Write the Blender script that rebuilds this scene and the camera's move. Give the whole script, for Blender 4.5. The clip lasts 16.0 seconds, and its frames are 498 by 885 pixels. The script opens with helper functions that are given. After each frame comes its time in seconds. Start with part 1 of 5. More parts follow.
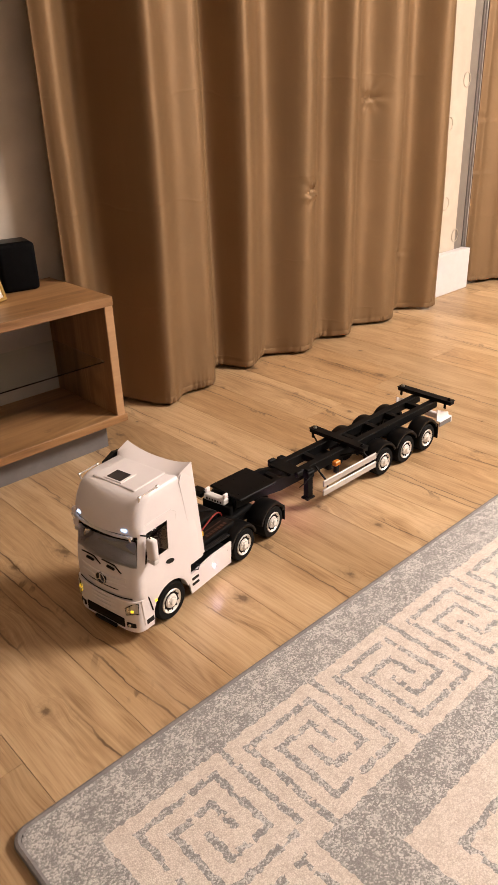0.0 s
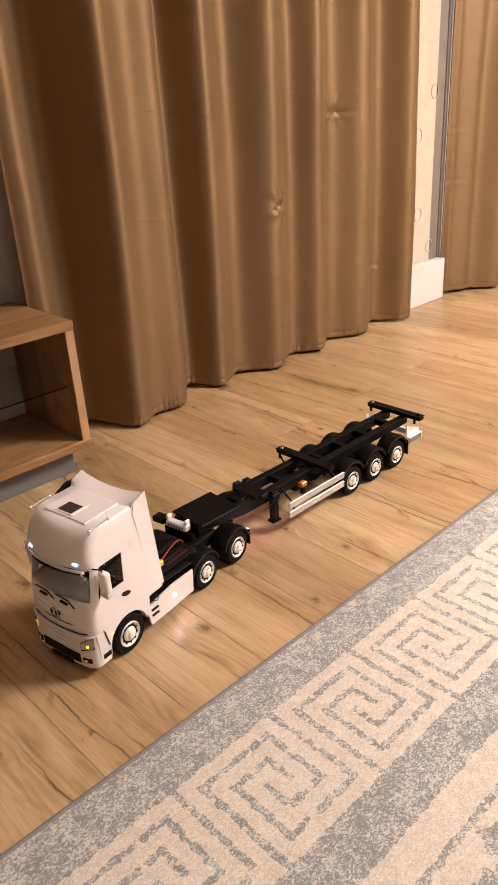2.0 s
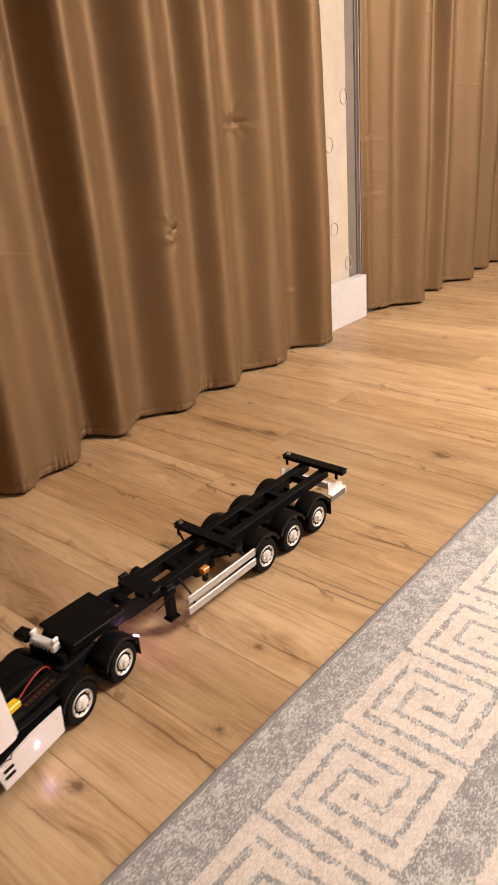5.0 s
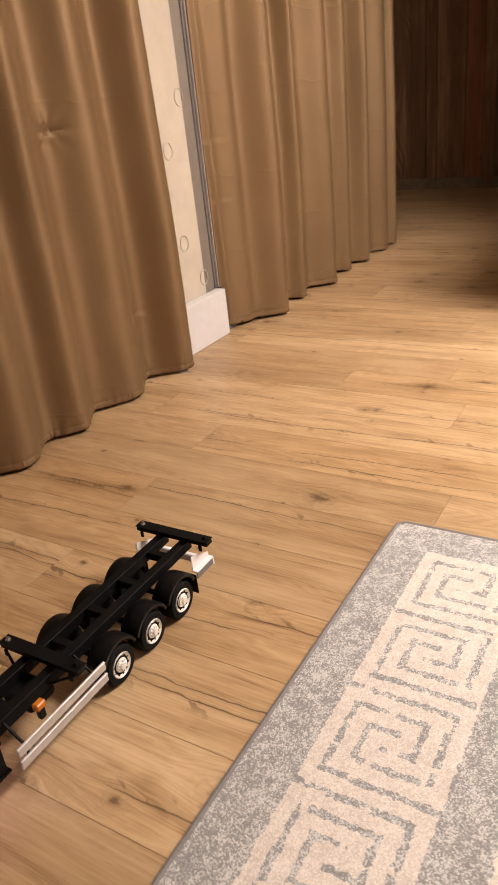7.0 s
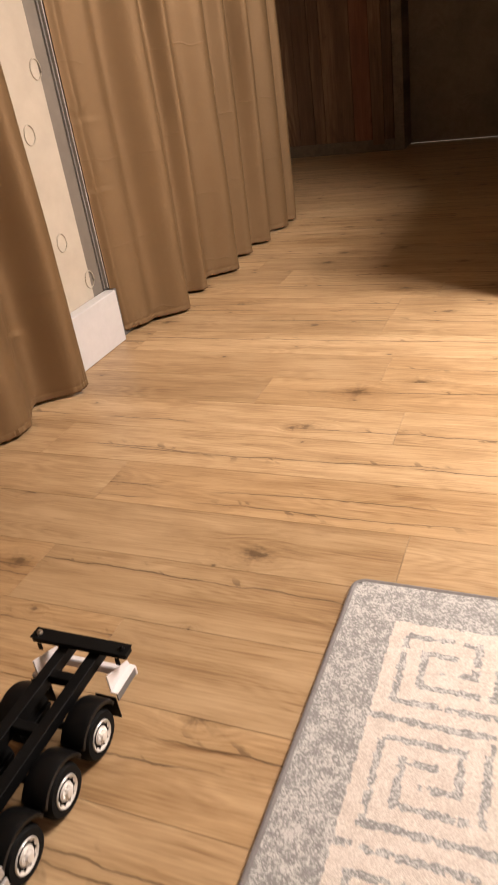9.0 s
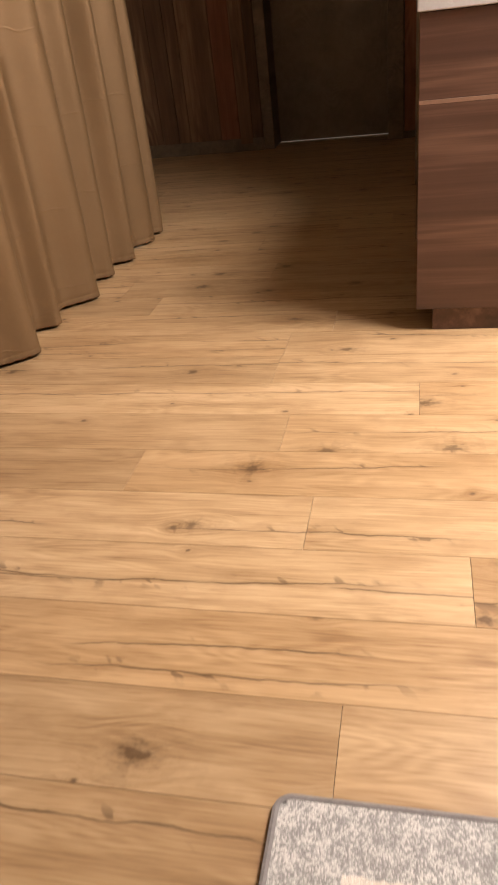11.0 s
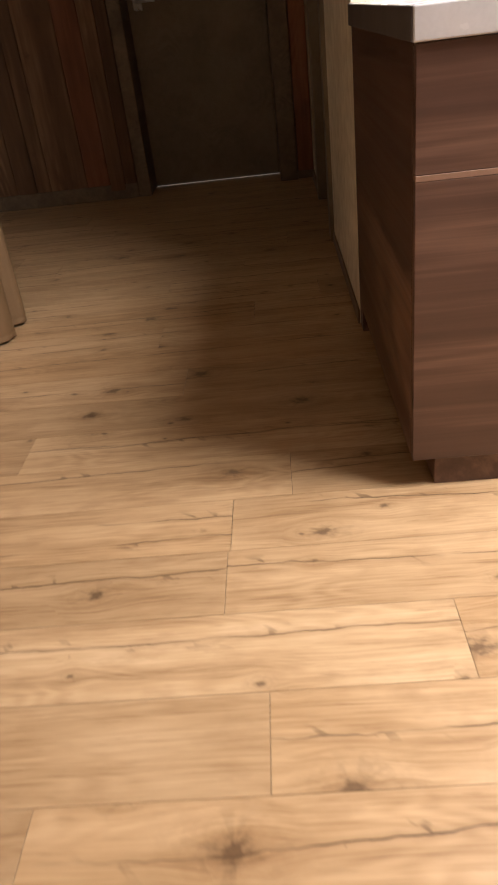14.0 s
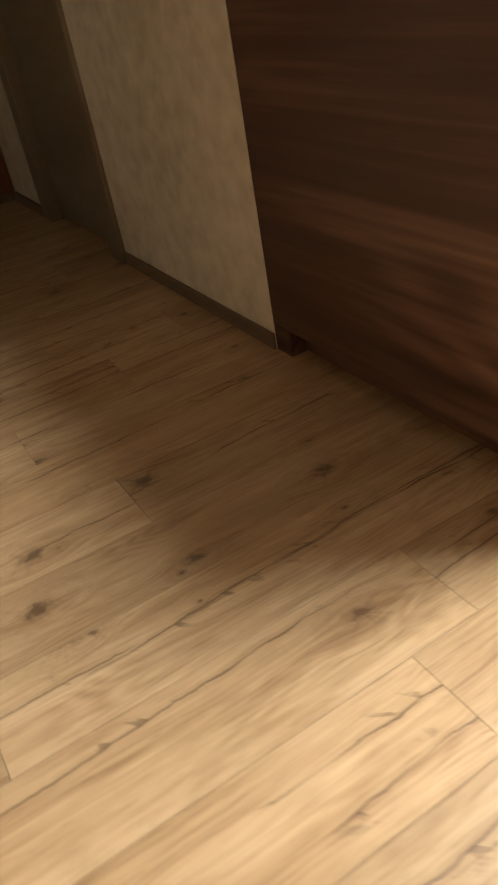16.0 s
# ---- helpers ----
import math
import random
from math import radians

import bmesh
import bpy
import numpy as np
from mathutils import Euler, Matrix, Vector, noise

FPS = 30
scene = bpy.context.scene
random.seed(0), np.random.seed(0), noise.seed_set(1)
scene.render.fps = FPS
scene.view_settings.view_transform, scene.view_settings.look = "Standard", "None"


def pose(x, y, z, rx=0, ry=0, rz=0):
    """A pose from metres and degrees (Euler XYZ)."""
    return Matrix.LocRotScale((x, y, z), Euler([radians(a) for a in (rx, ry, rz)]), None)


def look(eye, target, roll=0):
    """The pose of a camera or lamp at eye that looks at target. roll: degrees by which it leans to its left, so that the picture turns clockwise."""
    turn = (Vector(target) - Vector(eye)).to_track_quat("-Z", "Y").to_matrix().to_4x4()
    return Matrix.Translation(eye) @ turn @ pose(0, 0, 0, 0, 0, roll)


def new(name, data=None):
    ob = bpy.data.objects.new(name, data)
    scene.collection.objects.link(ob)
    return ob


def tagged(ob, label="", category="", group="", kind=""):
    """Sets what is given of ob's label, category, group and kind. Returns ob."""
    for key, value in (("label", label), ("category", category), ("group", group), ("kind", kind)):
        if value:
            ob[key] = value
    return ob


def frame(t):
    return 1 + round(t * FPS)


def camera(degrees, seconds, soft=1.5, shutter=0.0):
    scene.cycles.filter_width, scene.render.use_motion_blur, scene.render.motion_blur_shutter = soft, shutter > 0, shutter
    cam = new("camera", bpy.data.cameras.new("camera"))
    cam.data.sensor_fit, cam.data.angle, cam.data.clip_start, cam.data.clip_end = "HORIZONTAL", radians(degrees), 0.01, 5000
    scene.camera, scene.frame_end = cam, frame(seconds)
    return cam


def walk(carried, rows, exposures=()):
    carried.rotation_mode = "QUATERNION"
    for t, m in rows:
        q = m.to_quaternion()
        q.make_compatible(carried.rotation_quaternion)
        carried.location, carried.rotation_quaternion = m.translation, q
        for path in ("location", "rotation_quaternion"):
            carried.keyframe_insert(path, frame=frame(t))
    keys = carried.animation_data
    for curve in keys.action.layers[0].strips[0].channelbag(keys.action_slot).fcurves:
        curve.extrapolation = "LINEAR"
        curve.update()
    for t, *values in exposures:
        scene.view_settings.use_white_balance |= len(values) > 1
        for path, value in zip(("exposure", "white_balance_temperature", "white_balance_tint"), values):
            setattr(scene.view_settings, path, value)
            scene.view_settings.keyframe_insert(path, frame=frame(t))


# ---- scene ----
cam = camera(37.6, 16.0, shutter=0.5)
PATH = [
    (0, (0.385, 0.294, 0.971), (1.588, 1.623, 0.084), -2.1),
    (0.5, (0.383, 0.302, 0.975), (1.599, 1.622, 0.092), -2.0),
    (1, (0.381, 0.309, 0.978), (1.606, 1.628, 0.106), -2.3),
    (1.5, (0.411, 0.299, 0.975), (1.637, 1.628, 0.119), -2.8),
    (2, (0.469, 0.269, 0.982), (1.691, 1.597, 0.12), -3.5),
    (2.5, (0.489, 0.279, 0.969), (1.727, 1.587, 0.099), -4.0),
    (3, (0.491, 0.333, 0.975), (1.748, 1.617, 0.097), -4.6),
    (3.5, (0.528, 0.363, 0.968), (1.814, 1.614, 0.083), -4.8),
    (3.7, (0.562, 0.371, 0.959), (1.866, 1.612, 0.088), -4.8),
    (5.8, (0.954, 0.436, 0.972), (2.311, 1.639, 0.127), -5.4),
    (6, (0.996, 0.426, 0.968), (2.37, 1.611, 0.125), -5.7),
    (6.5, (1.062, 0.453, 0.955), (2.511, 1.538, 0.104), -5.8),
    (7, (1.102, 0.542, 0.965), (2.608, 1.521, 0.086), -6.6),
    (7.5, (1.13, 0.604, 0.966), (2.665, 1.508, 0.058), -7.8),
    (8, (1.24, 0.607, 0.961), (2.791, 1.46, 0.029), -8.4),
    (8.5, (1.32, 0.631, 0.965), (2.877, 1.449, 0.013), -8.9),
    (9, (1.425, 0.73, 0.965), (3.002, 1.478, -0.012), -8.7),
    (9.5, (1.525, 0.817, 0.954), (3.11, 1.523, -0.041), -9.1),
    (10, (1.658, 0.834, 0.957), (3.262, 1.459, -0.061), -8.8),
    (10.2, (1.708, 0.834, 0.954), (3.324, 1.416, -0.07), -8.6),
    (12.3, (2.233, 0.998, 0.949), (3.919, 1.264, -0.093), -4.3),
    (12.5, (2.284, 1.013, 0.954), (3.972, 1.253, -0.09), -4.1),
    (13, (2.418, 1.046, 0.956), (4.116, 1.272, -0.077), -4.7),
    (13.5, (2.589, 1.058, 0.962), (4.298, 1.263, -0.056), -5.9),
    (14, (2.761, 1.118, 0.955), (4.474, 1.251, -0.069), -7.2),
    (14.5, (2.955, 1.256, 0.935), (4.664, 1.269, -0.103), -8.8),
    (15, (3.182, 1.396, 0.927), (4.857, 1.223, -0.152), -10.1),
    (15.5, (3.371, 1.576, 0.922), (4.957, 1.056, -0.179), -10.1),
    (16, (3.572, 1.731, 0.882), (5.066, 1.008, -0.233), -10.7),
]

EXPOSURES = [(0.0, 0.60, 6500, 10), (3.5, 0.48, 6500, 10), (6.0, 0.26, 6500, 10), (8.5, 0.10, 6500, 10), (10.0, 0.10, 6500, 10), (12.5, -0.10, 6330, 10),
             (13.5, -0.06, 6150, 9), (14.5, 0.04, 5750, 6), (16.0, 0.48, 5600, -5)]
walk(cam, [(t, look(eye, target, roll)) for t, eye, target, roll in PATH], EXPOSURES)

# ------------------------------------------------------------------ light
world = bpy.data.worlds.new("night_room")
scene.world = world
world.use_nodes = True
world.node_tree.nodes["Background"].inputs[0].default_value = (0.05, 0.04, 0.035, 1)
world.node_tree.nodes["Background"].inputs[1].default_value = 0.45


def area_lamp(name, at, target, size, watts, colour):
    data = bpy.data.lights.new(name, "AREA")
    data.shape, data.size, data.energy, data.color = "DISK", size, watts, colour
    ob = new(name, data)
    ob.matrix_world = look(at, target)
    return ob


area_lamp("ceiling_lamp_living_room", (3.75, -0.55, 2.50), (3.75, -0.50, 0.0), 1.2, 192, (1.0, 0.868, 0.785))
# added fill thrown at the ceiling to lift the dim hall; no known fixture
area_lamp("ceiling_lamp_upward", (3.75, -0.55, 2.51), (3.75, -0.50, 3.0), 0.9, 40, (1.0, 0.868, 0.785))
# weak added fill over the near floor; no known fixture
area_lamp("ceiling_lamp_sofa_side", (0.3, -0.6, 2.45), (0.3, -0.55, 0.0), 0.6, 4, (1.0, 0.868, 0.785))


# ------------------------------------------------------------------ materials
def material(name, rough=0.5, metal=0.0):
    m = bpy.data.materials.new(name)
    m.use_nodes = True
    b = m.node_tree.nodes["Principled BSDF"]
    b.inputs["Roughness"].default_value = rough
    b.inputs["Metallic"].default_value = metal
    return m, m.node_tree.nodes, m.node_tree.links, b


def rgb(c):
    return (c[0], c[1], c[2], 1)


def mapping(nodes, links, scale, source="Object", shift=None):
    co = nodes.new("ShaderNodeTexCoord")
    mp = nodes.new("ShaderNodeMapping")
    mp.inputs["Scale"].default_value = scale
    links.new(co.outputs[source], mp.inputs["Vector"])
    if shift:
        links.new(shift, mp.inputs["Location"])
    return mp.outputs["Vector"]


def noise_tex(nodes, links, vec, scale, detail=4, rough=0.55, distort=0.0):
    n = nodes.new("ShaderNodeTexNoise")
    n.inputs["Scale"].default_value = scale
    n.inputs["Detail"].default_value = detail
    n.inputs["Roughness"].default_value = rough
    n.inputs["Distortion"].default_value = distort
    links.new(vec, n.inputs["Vector"])
    return n.outputs["Fac"]


def ramp(nodes, links, fac, stops):
    r = nodes.new("ShaderNodeValToRGB")
    el = r.color_ramp.elements
    while len(el) < len(stops):
        el.new(0.5)
    for e, (p, c) in zip(el, stops):
        e.position, e.color = p, (rgb(c) if isinstance(c, tuple) else (c, c, c, 1))
    links.new(fac, r.inputs["Fac"])
    return r.outputs["Color"]


def mix(nodes, links, fac, a, b, kind="MIX"):
    m = nodes.new("ShaderNodeMix")
    m.data_type, m.blend_type = "RGBA", kind
    for sock, v in ((m.inputs[0], fac), (m.inputs[6], a), (m.inputs[7], b)):
        if isinstance(v, (int, float)):
            sock.default_value = v
        elif isinstance(v, tuple):
            sock.default_value = rgb(v)
        else:
            links.new(v, sock)
    return m.outputs[2]


def math_node(nodes, links, op, a, b=0.0):
    m = nodes.new("ShaderNodeMath")
    m.operation = op
    for sock, v in zip(m.inputs, (a, b)):
        if isinstance(v, (int, float)):
            sock.default_value = v
        else:
            links.new(v, sock)
    return m.outputs[0]


def bump(nodes, links, b, height, strength, distance):
    n = nodes.new("ShaderNodeBump")
    n.inputs["Strength"].default_value = strength
    n.inputs["Distance"].default_value = distance
    links.new(height, n.inputs["Height"])
    links.new(n.outputs["Normal"], b.inputs["Normal"])


def speckled(name, a, b_col, scale, rough, metal=0.0, relief=0.15, depth=0.0005, lo=0.3, hi=0.7, spec=0.5):
    """A surface that wanders between two tones, with a fine relief."""
    m, n, l, b = material(name, rough, metal)
    b.inputs["Specular IOR Level"].default_value = spec
    v = mapping(n, l, (1, 1, 1))
    f = noise_tex(n, l, v, scale, 6)
    big = noise_tex(n, l, v, scale * 0.13, 3)
    both = math_node(n, l, "ADD", math_node(n, l, "MULTIPLY", f, 0.55), math_node(n, l, "MULTIPLY", big, 0.45))
    l.new(ramp(n, l, both, [(lo, a), (hi, b_col)]), b.inputs["Base Color"])
    l.new(math_node(n, l, "ADD", math_node(n, l, "MULTIPLY", big, 0.2), rough - 0.1), b.inputs["Roughness"])
    if relief:
        bump(n, l, b, f, relief, depth)
    return m


def wood(name, tones, along=(1.6, 26, 26), rough=0.42, knots=0.0, cracks=0.0, per_piece=True, spec=0.5, vary=0.14):
    """Boards with grain along the local x axis; every piece starts at its own place in the tree."""
    m, n, l, b = material(name, rough)
    shift = None
    if per_piece:
        info = n.new("ShaderNodeObjectInfo")
        comb = n.new("ShaderNodeCombineXYZ")
        l.new(math_node(n, l, "MULTIPLY", info.outputs["Random"], 61.0), comb.inputs[0])
        l.new(math_node(n, l, "MULTIPLY", info.outputs["Random"], 173.0), comb.inputs[1])
        shift = comb.outputs[0]
    co = n.new("ShaderNodeTexCoord")
    base = n.new("ShaderNodeVectorMath")
    base.operation = "ADD"
    l.new(co.outputs["Object"], base.inputs[0])
    if shift:
        l.new(shift, base.inputs[1])
    v0 = base.outputs[0]

    def scaled(s):
        k = n.new("ShaderNodeVectorMath")
        k.operation = "MULTIPLY"
        l.new(v0, k.inputs[0])
        k.inputs[1].default_value = s
        return k.outputs[0]
    fine = noise_tex(n, l, scaled((along[0] * 2.4, along[1] * 6, along[2] * 6)), 1.0, 5, 0.6)
    broad = noise_tex(n, l, scaled((along[0] * 0.8, along[1] * 0.36, along[2] * 0.36)), 1.0, 4, 0.55, 0.5)
    grow = noise_tex(n, l, scaled((along[0] * 0.55, along[1] * 0.20, along[2] * 0.20)), 1.0, 2, 0.5, 0.2)
    rings = math_node(n, l, "SINE", math_node(n, l, "MULTIPLY", grow, 150.0))
    band = ramp(n, l, noise_tex(n, l, scaled((along[0] * 0.8, along[1] * 0.28, along[2] * 0.28)), 1.0, 2), [(0.5, 0.0), (0.66, 1.0)])
    rings = math_node(n, l, "MULTIPLY", math_node(n, l, "MULTIPLY", rings, band), 0.075)
    mixv = math_node(n, l, "ADD", math_node(n, l, "MULTIPLY", broad, 0.78),
                     math_node(n, l, "ADD", math_node(n, l, "MULTIPLY", fine, 0.22), rings))
    mid = noise_tex(n, l, scaled((along[0] * 1.6, along[1] * 1.9, along[2] * 1.9)), 1.0, 4, 0.62, 0.3)
    mixv = math_node(n, l, "ADD", math_node(n, l, "MULTIPLY", mixv, 0.68), math_node(n, l, "MULTIPLY", mid, 0.32))
    col = ramp(n, l, mixv, [(0.35, tones[0]), (0.5, tones[1]), (0.64, tones[2])])
    height = fine
    if cracks:
        # one or two wandering splits along every board, with branches and a darker halo
        sep = n.new("ShaderNodeSeparateXYZ")
        l.new(co.outputs["Object"], sep.inputs[0])
        seps = n.new("ShaderNodeSeparateXYZ")
        l.new(v0, seps.inputs[0])
        for lane, reach, seed, power in ((0.030, 0.050, 3.1, 1.0), (-0.045, 0.030, 17.7, 0.8)):
            along_x = n.new("ShaderNodeCombineXYZ")
            l.new(seps.outputs[0], along_x.inputs[0])
            along_x.inputs[1].default_value = seed
            wob = noise_tex(n, l, along_x.outputs[0], 2.1, 4, 0.52)
            mid_line = math_node(n, l, "ADD", math_node(n, l, "MULTIPLY", math_node(n, l, "SUBTRACT", wob, 0.5), reach * 3.2), lane)
            gap = math_node(n, l, "ABSOLUTE", math_node(n, l, "SUBTRACT", sep.outputs[1], mid_line))
            gate_n = noise_tex(n, l, along_x.outputs[0], 2.7, 2)
            gate = ramp(n, l, gate_n, [(0.50, 0.0), (0.57, 1.0)])
            wide = math_node(n, l, "ADD", math_node(n, l, "MULTIPLY", gate_n, 0.0030), 0.0002)
            line = ramp(n, l, math_node(n, l, "DIVIDE", gap, wide), [(0.55, 1.0), (1.0, 0.0)])
            halo = ramp(n, l, gap, [(0.0, 1.0), (0.016, 0.0)])
            col = mix(n, l, math_node(n, l, "MULTIPLY", math_node(n, l, "MULTIPLY", halo, gate), 0.34 * cracks * power), col, tones[3])
            col = mix(n, l, math_node(n, l, "MULTIPLY", math_node(n, l, "MULTIPLY", line, gate), 0.85 * cracks * power), col, tones[4])
    if knots:
        warp = n.new("ShaderNodeTexNoise")
        warp.inputs["Scale"].default_value = 1.0
        warp.inputs["Detail"].default_value = 3.0
        l.new(scaled((26, 40, 40)), warp.inputs["Vector"])
        wob2 = n.new("ShaderNodeVectorMath")
        wob2.operation = "SCALE"
        l.new(warp.outputs["Color"], wob2.inputs[0])
        wob2.inputs["Scale"].default_value = 0.16
        for sx, sy, odds, lim in ((2.6, 5.2, 0.60, 0.17), (5.5, 9.0, 0.72, 0.15)):
            vor = n.new("ShaderNodeTexVoronoi")
            vor.voronoi_dimensions = "2D"
            vor.inputs["Scale"].default_value = 1.0
            wv = n.new("ShaderNodeVectorMath")
            wv.operation = "ADD"
            l.new(scaled((sx, sy, 1.0)), wv.inputs[0])
            l.new(wob2.outputs[0], wv.inputs[1])
            l.new(wv.outputs[0], vor.inputs["Vector"])
            pick = n.new("ShaderNodeSeparateColor")
            l.new(vor.outputs["Color"], pick.inputs[0])
            some = math_node(n, l, "GREATER_THAN", pick.outputs[0], odds)
            size = math_node(n, l, "ADD", math_node(n, l, "MULTIPLY", pick.outputs[1], lim), 0.035)
            rel = math_node(n, l, "DIVIDE", vor.outputs["Distance"], size)
            spot = ramp(n, l, rel, [(0.30, 1.0), (1.0, 0.0)])
            halo = ramp(n, l, math_node(n, l, "MULTIPLY", rel, 0.4), [(0.2, 1.0), (1.0, 0.0)])
            loops = math_node(n, l, "ADD", math_node(n, l, "MULTIPLY", math_node(n, l, "SINE", math_node(n, l, "MULTIPLY", rel, 11.0)), 0.35), 0.5)
            streak = ramp(n, l, noise_tex(n, l, scaled((70, 95, 95)), 1.0, 3), [(0.36, 1.0), (0.60, 0.25)])
            k2 = math_node(n, l, "MULTIPLY", math_node(n, l, "MULTIPLY", math_node(n, l, "MULTIPLY", halo, loops), some), 0.40 * knots)
            k = math_node(n, l, "MULTIPLY", math_node(n, l, "MULTIPLY", math_node(n, l, "MULTIPLY", spot, some), streak), knots)
            col = mix(n, l, k2, col, tones[3])
            col = mix(n, l, k, col, tones[4])
    if per_piece:
        info2 = n.new("ShaderNodeObjectInfo")
        tint = ramp(n, l, info2.outputs["Random"], [(0.0, (1 - vary, 1 - 1.1 * vary, 1 - 1.2 * vary)), (0.35, (1.0, 1.0, 1.0)), (0.7, (1 - 0.5 * vary, 1 - 0.6 * vary, 1 - 0.7 * vary)), (1.0, (1 + 0.4 * vary, 1 + 0.35 * vary, 1 + 0.3 * vary))])
        col = mix(n, l, 1.0, col, tint, "MULTIPLY")
    l.new(col, b.inputs["Base Color"])
    b.inputs["Specular IOR Level"].default_value = spec
    l.new(math_node(n, l, "ADD", math_node(n, l, "MULTIPLY", fine, 0.22), rough - 0.11), b.inputs["Roughness"])
    bump(n, l, b, height, 0.12, 0.0006)
    return m


def plain(name, colour, rough=0.5, metal=0.0, vary=0.12, scale=60, spec=0.5):
    lo = tuple(c * (1 - vary) for c in colour)
    hi = tuple(min(1.0, c * (1 + vary)) for c in colour)
    return speckled(name, lo, hi, scale, rough, metal, 0.05, 0.0002, spec=spec)


def glowing(name, colour, strength):
    m, n, l, b = material(name, 0.4)
    b.inputs["Base Color"].default_value = rgb(colour)
    b.inputs["Emission Color"].default_value = rgb(colour)
    b.inputs["Emission Strength"].default_value = strength
    return m


def glass(name, colour, rough=0.02):
    m, n, l, b = material(name, rough)
    b.inputs["Base Color"].default_value = rgb(colour)
    b.inputs["Transmission Weight"].default_value = 1.0
    b.inputs["IOR"].default_value = 1.2
    return m


def oak_floor():
    """Laminate planks: streaky grain along local x, flame figures, long splits with side ticks, a few knots; all start per plank."""
    m, n, l, b = material("oak_laminate", 0.36)

    def op(kind, a, c=0.0):
        return math_node(n, l, kind, a, c)

    def vec(x, y, z=0.0):
        k = n.new("ShaderNodeCombineXYZ")
        for sock, v in zip(k.inputs, (x, y, z)):
            if isinstance(v, (int, float)):
                sock.default_value = v
            else:
                l.new(v, sock)
        return k.outputs[0]

    def centred(f, k):
        return op("MULTIPLY", op("SUBTRACT", f, 0.5), k)

    co = n.new("ShaderNodeTexCoord")
    sep = n.new("ShaderNodeSeparateXYZ")
    l.new(co.outputs["Object"], sep.inputs[0])
    x, y = sep.outputs[0], sep.outputs[1]
    info = n.new("ShaderNodeObjectInfo")
    r1 = info.outputs["Random"]
    r2, r3, r4, r5 = (op("FRACT", op("MULTIPLY", r1, k)) for k in (17.31, 41.77, 93.13, 151.9))
    ox = op("ADD", x, op("MULTIPLY", r1, 61.0))
    oy = op("ADD", y, op("MULTIPLY", r2, 37.0))
    bend = noise_tex(n, l, vec(op("MULTIPLY", ox, 2.0), op("MULTIPLY", oy, 9.0)), 1.0, 2)
    gy = op("ADD", oy, centred(bend, 0.028))
    # the grain bows round the knots
    for sx, sy, odds in ((2.9, 4.4, 0.60), (6.0, 8.0, 0.82)):
        cell = n.new("ShaderNodeTexVoronoi")
        cell.voronoi_dimensions = "2D"
        cell.inputs["Scale"].default_value = 1.0
        at = vec(op("MULTIPLY", ox, sx), op("MULTIPLY", oy, sy))
        l.new(at, cell.inputs["Vector"])
        chosen = n.new("ShaderNodeSeparateColor")
        l.new(cell.outputs["Color"], chosen.inputs[0])
        apart = n.new("ShaderNodeVectorMath")
        apart.operation = "SUBTRACT"
        l.new(at, apart.inputs[0])
        l.new(cell.outputs["Position"], apart.inputs[1])
        off_axis = n.new("ShaderNodeSeparateXYZ")
        l.new(apart.outputs[0], off_axis.inputs[0])
        pull = op("MULTIPLY", ramp(n, l, cell.outputs["Distance"], [(0.02, 0.85), (0.13, 0.5), (0.32, 0.0)]), op("GREATER_THAN", chosen.outputs[0], odds))
        gy = op("SUBTRACT", gy, op("MULTIPLY", op("MULTIPLY", off_axis.outputs[1], 1.0 / sy), pull))

    def grain(fx, fy, detail=4, rough=0.58, z=0.0):
        return noise_tex(n, l, vec(op("MULTIPLY", ox, fx), op("MULTIPLY", gy, fy), z), 1.0, detail, rough)
    fine, mid, broad = grain(5.0, 210, 4), grain(4.2, 34, 4, 0.6, 3.0), grain(1.2, 11, 4, 0.55, 7.0)
    tone = op("ADD", op("ADD", op("MULTIPLY", fine, 0.33), op("MULTIPLY", mid, 0.27)), op("MULTIPLY", broad, 0.40))
    # flame figure: contour lines of a stretched field
    field = noise_tex(n, l, vec(op("MULTIPLY", ox, 1.5), op("MULTIPLY", gy, 8.5), 12.0), 1.0, 2, 0.45)
    rings = op("SINE", op("ADD", op("MULTIPLY", field, 120.0), op("MULTIPLY", mid, 3.0)))
    patch = ramp(n, l, noise_tex(n, l, vec(op("MULTIPLY", ox, 2.3), op("MULTIPLY", oy, 7.0), 21.0), 1.0, 1), [(0.46, 0.15), (0.60, 1.0)])
    tone = op("ADD", tone, op("MULTIPLY", op("MULTIPLY", rings, patch), 0.030))
    tone = op("ADD", op("MULTIPLY", op("SUBTRACT", tone, 0.5), 1.05), 0.50)
    col = ramp(n, l, tone, [(0.36, (0.265, 0.160, 0.078)), (0.45, (0.392, 0.260, 0.138)), (0.515, (0.462, 0.320, 0.178)), (0.62, (0.548, 0.396, 0.236))])
    soft_brown, dark_brown = (0.235, 0.140, 0.068), (0.096, 0.055, 0.027)
    # broad smoky patches
    smoke = ramp(n, l, noise_tex(n, l, vec(op("MULTIPLY", ox, 8.0), op("MULTIPLY", gy, 17.0), 4.4), 1.0, 4, 0.6), [(0.54, 0.0), (0.72, 1.0)])
    col = mix(n, l, op("MULTIPLY", smoke, 0.42), col, (0.30, 0.185, 0.095))
    # short dark pores along the grain
    pores = ramp(n, l, grain(16.0, 230, 2, 0.5, 31.0), [(0.60, 0.0), (0.70, 1.0)])
    col = mix(n, l, op("MULTIPLY", op("MULTIPLY", pores, ramp(n, l, mid, [(0.40, 1.0), (0.60, 0.25)])), 0.5), col, soft_brown)
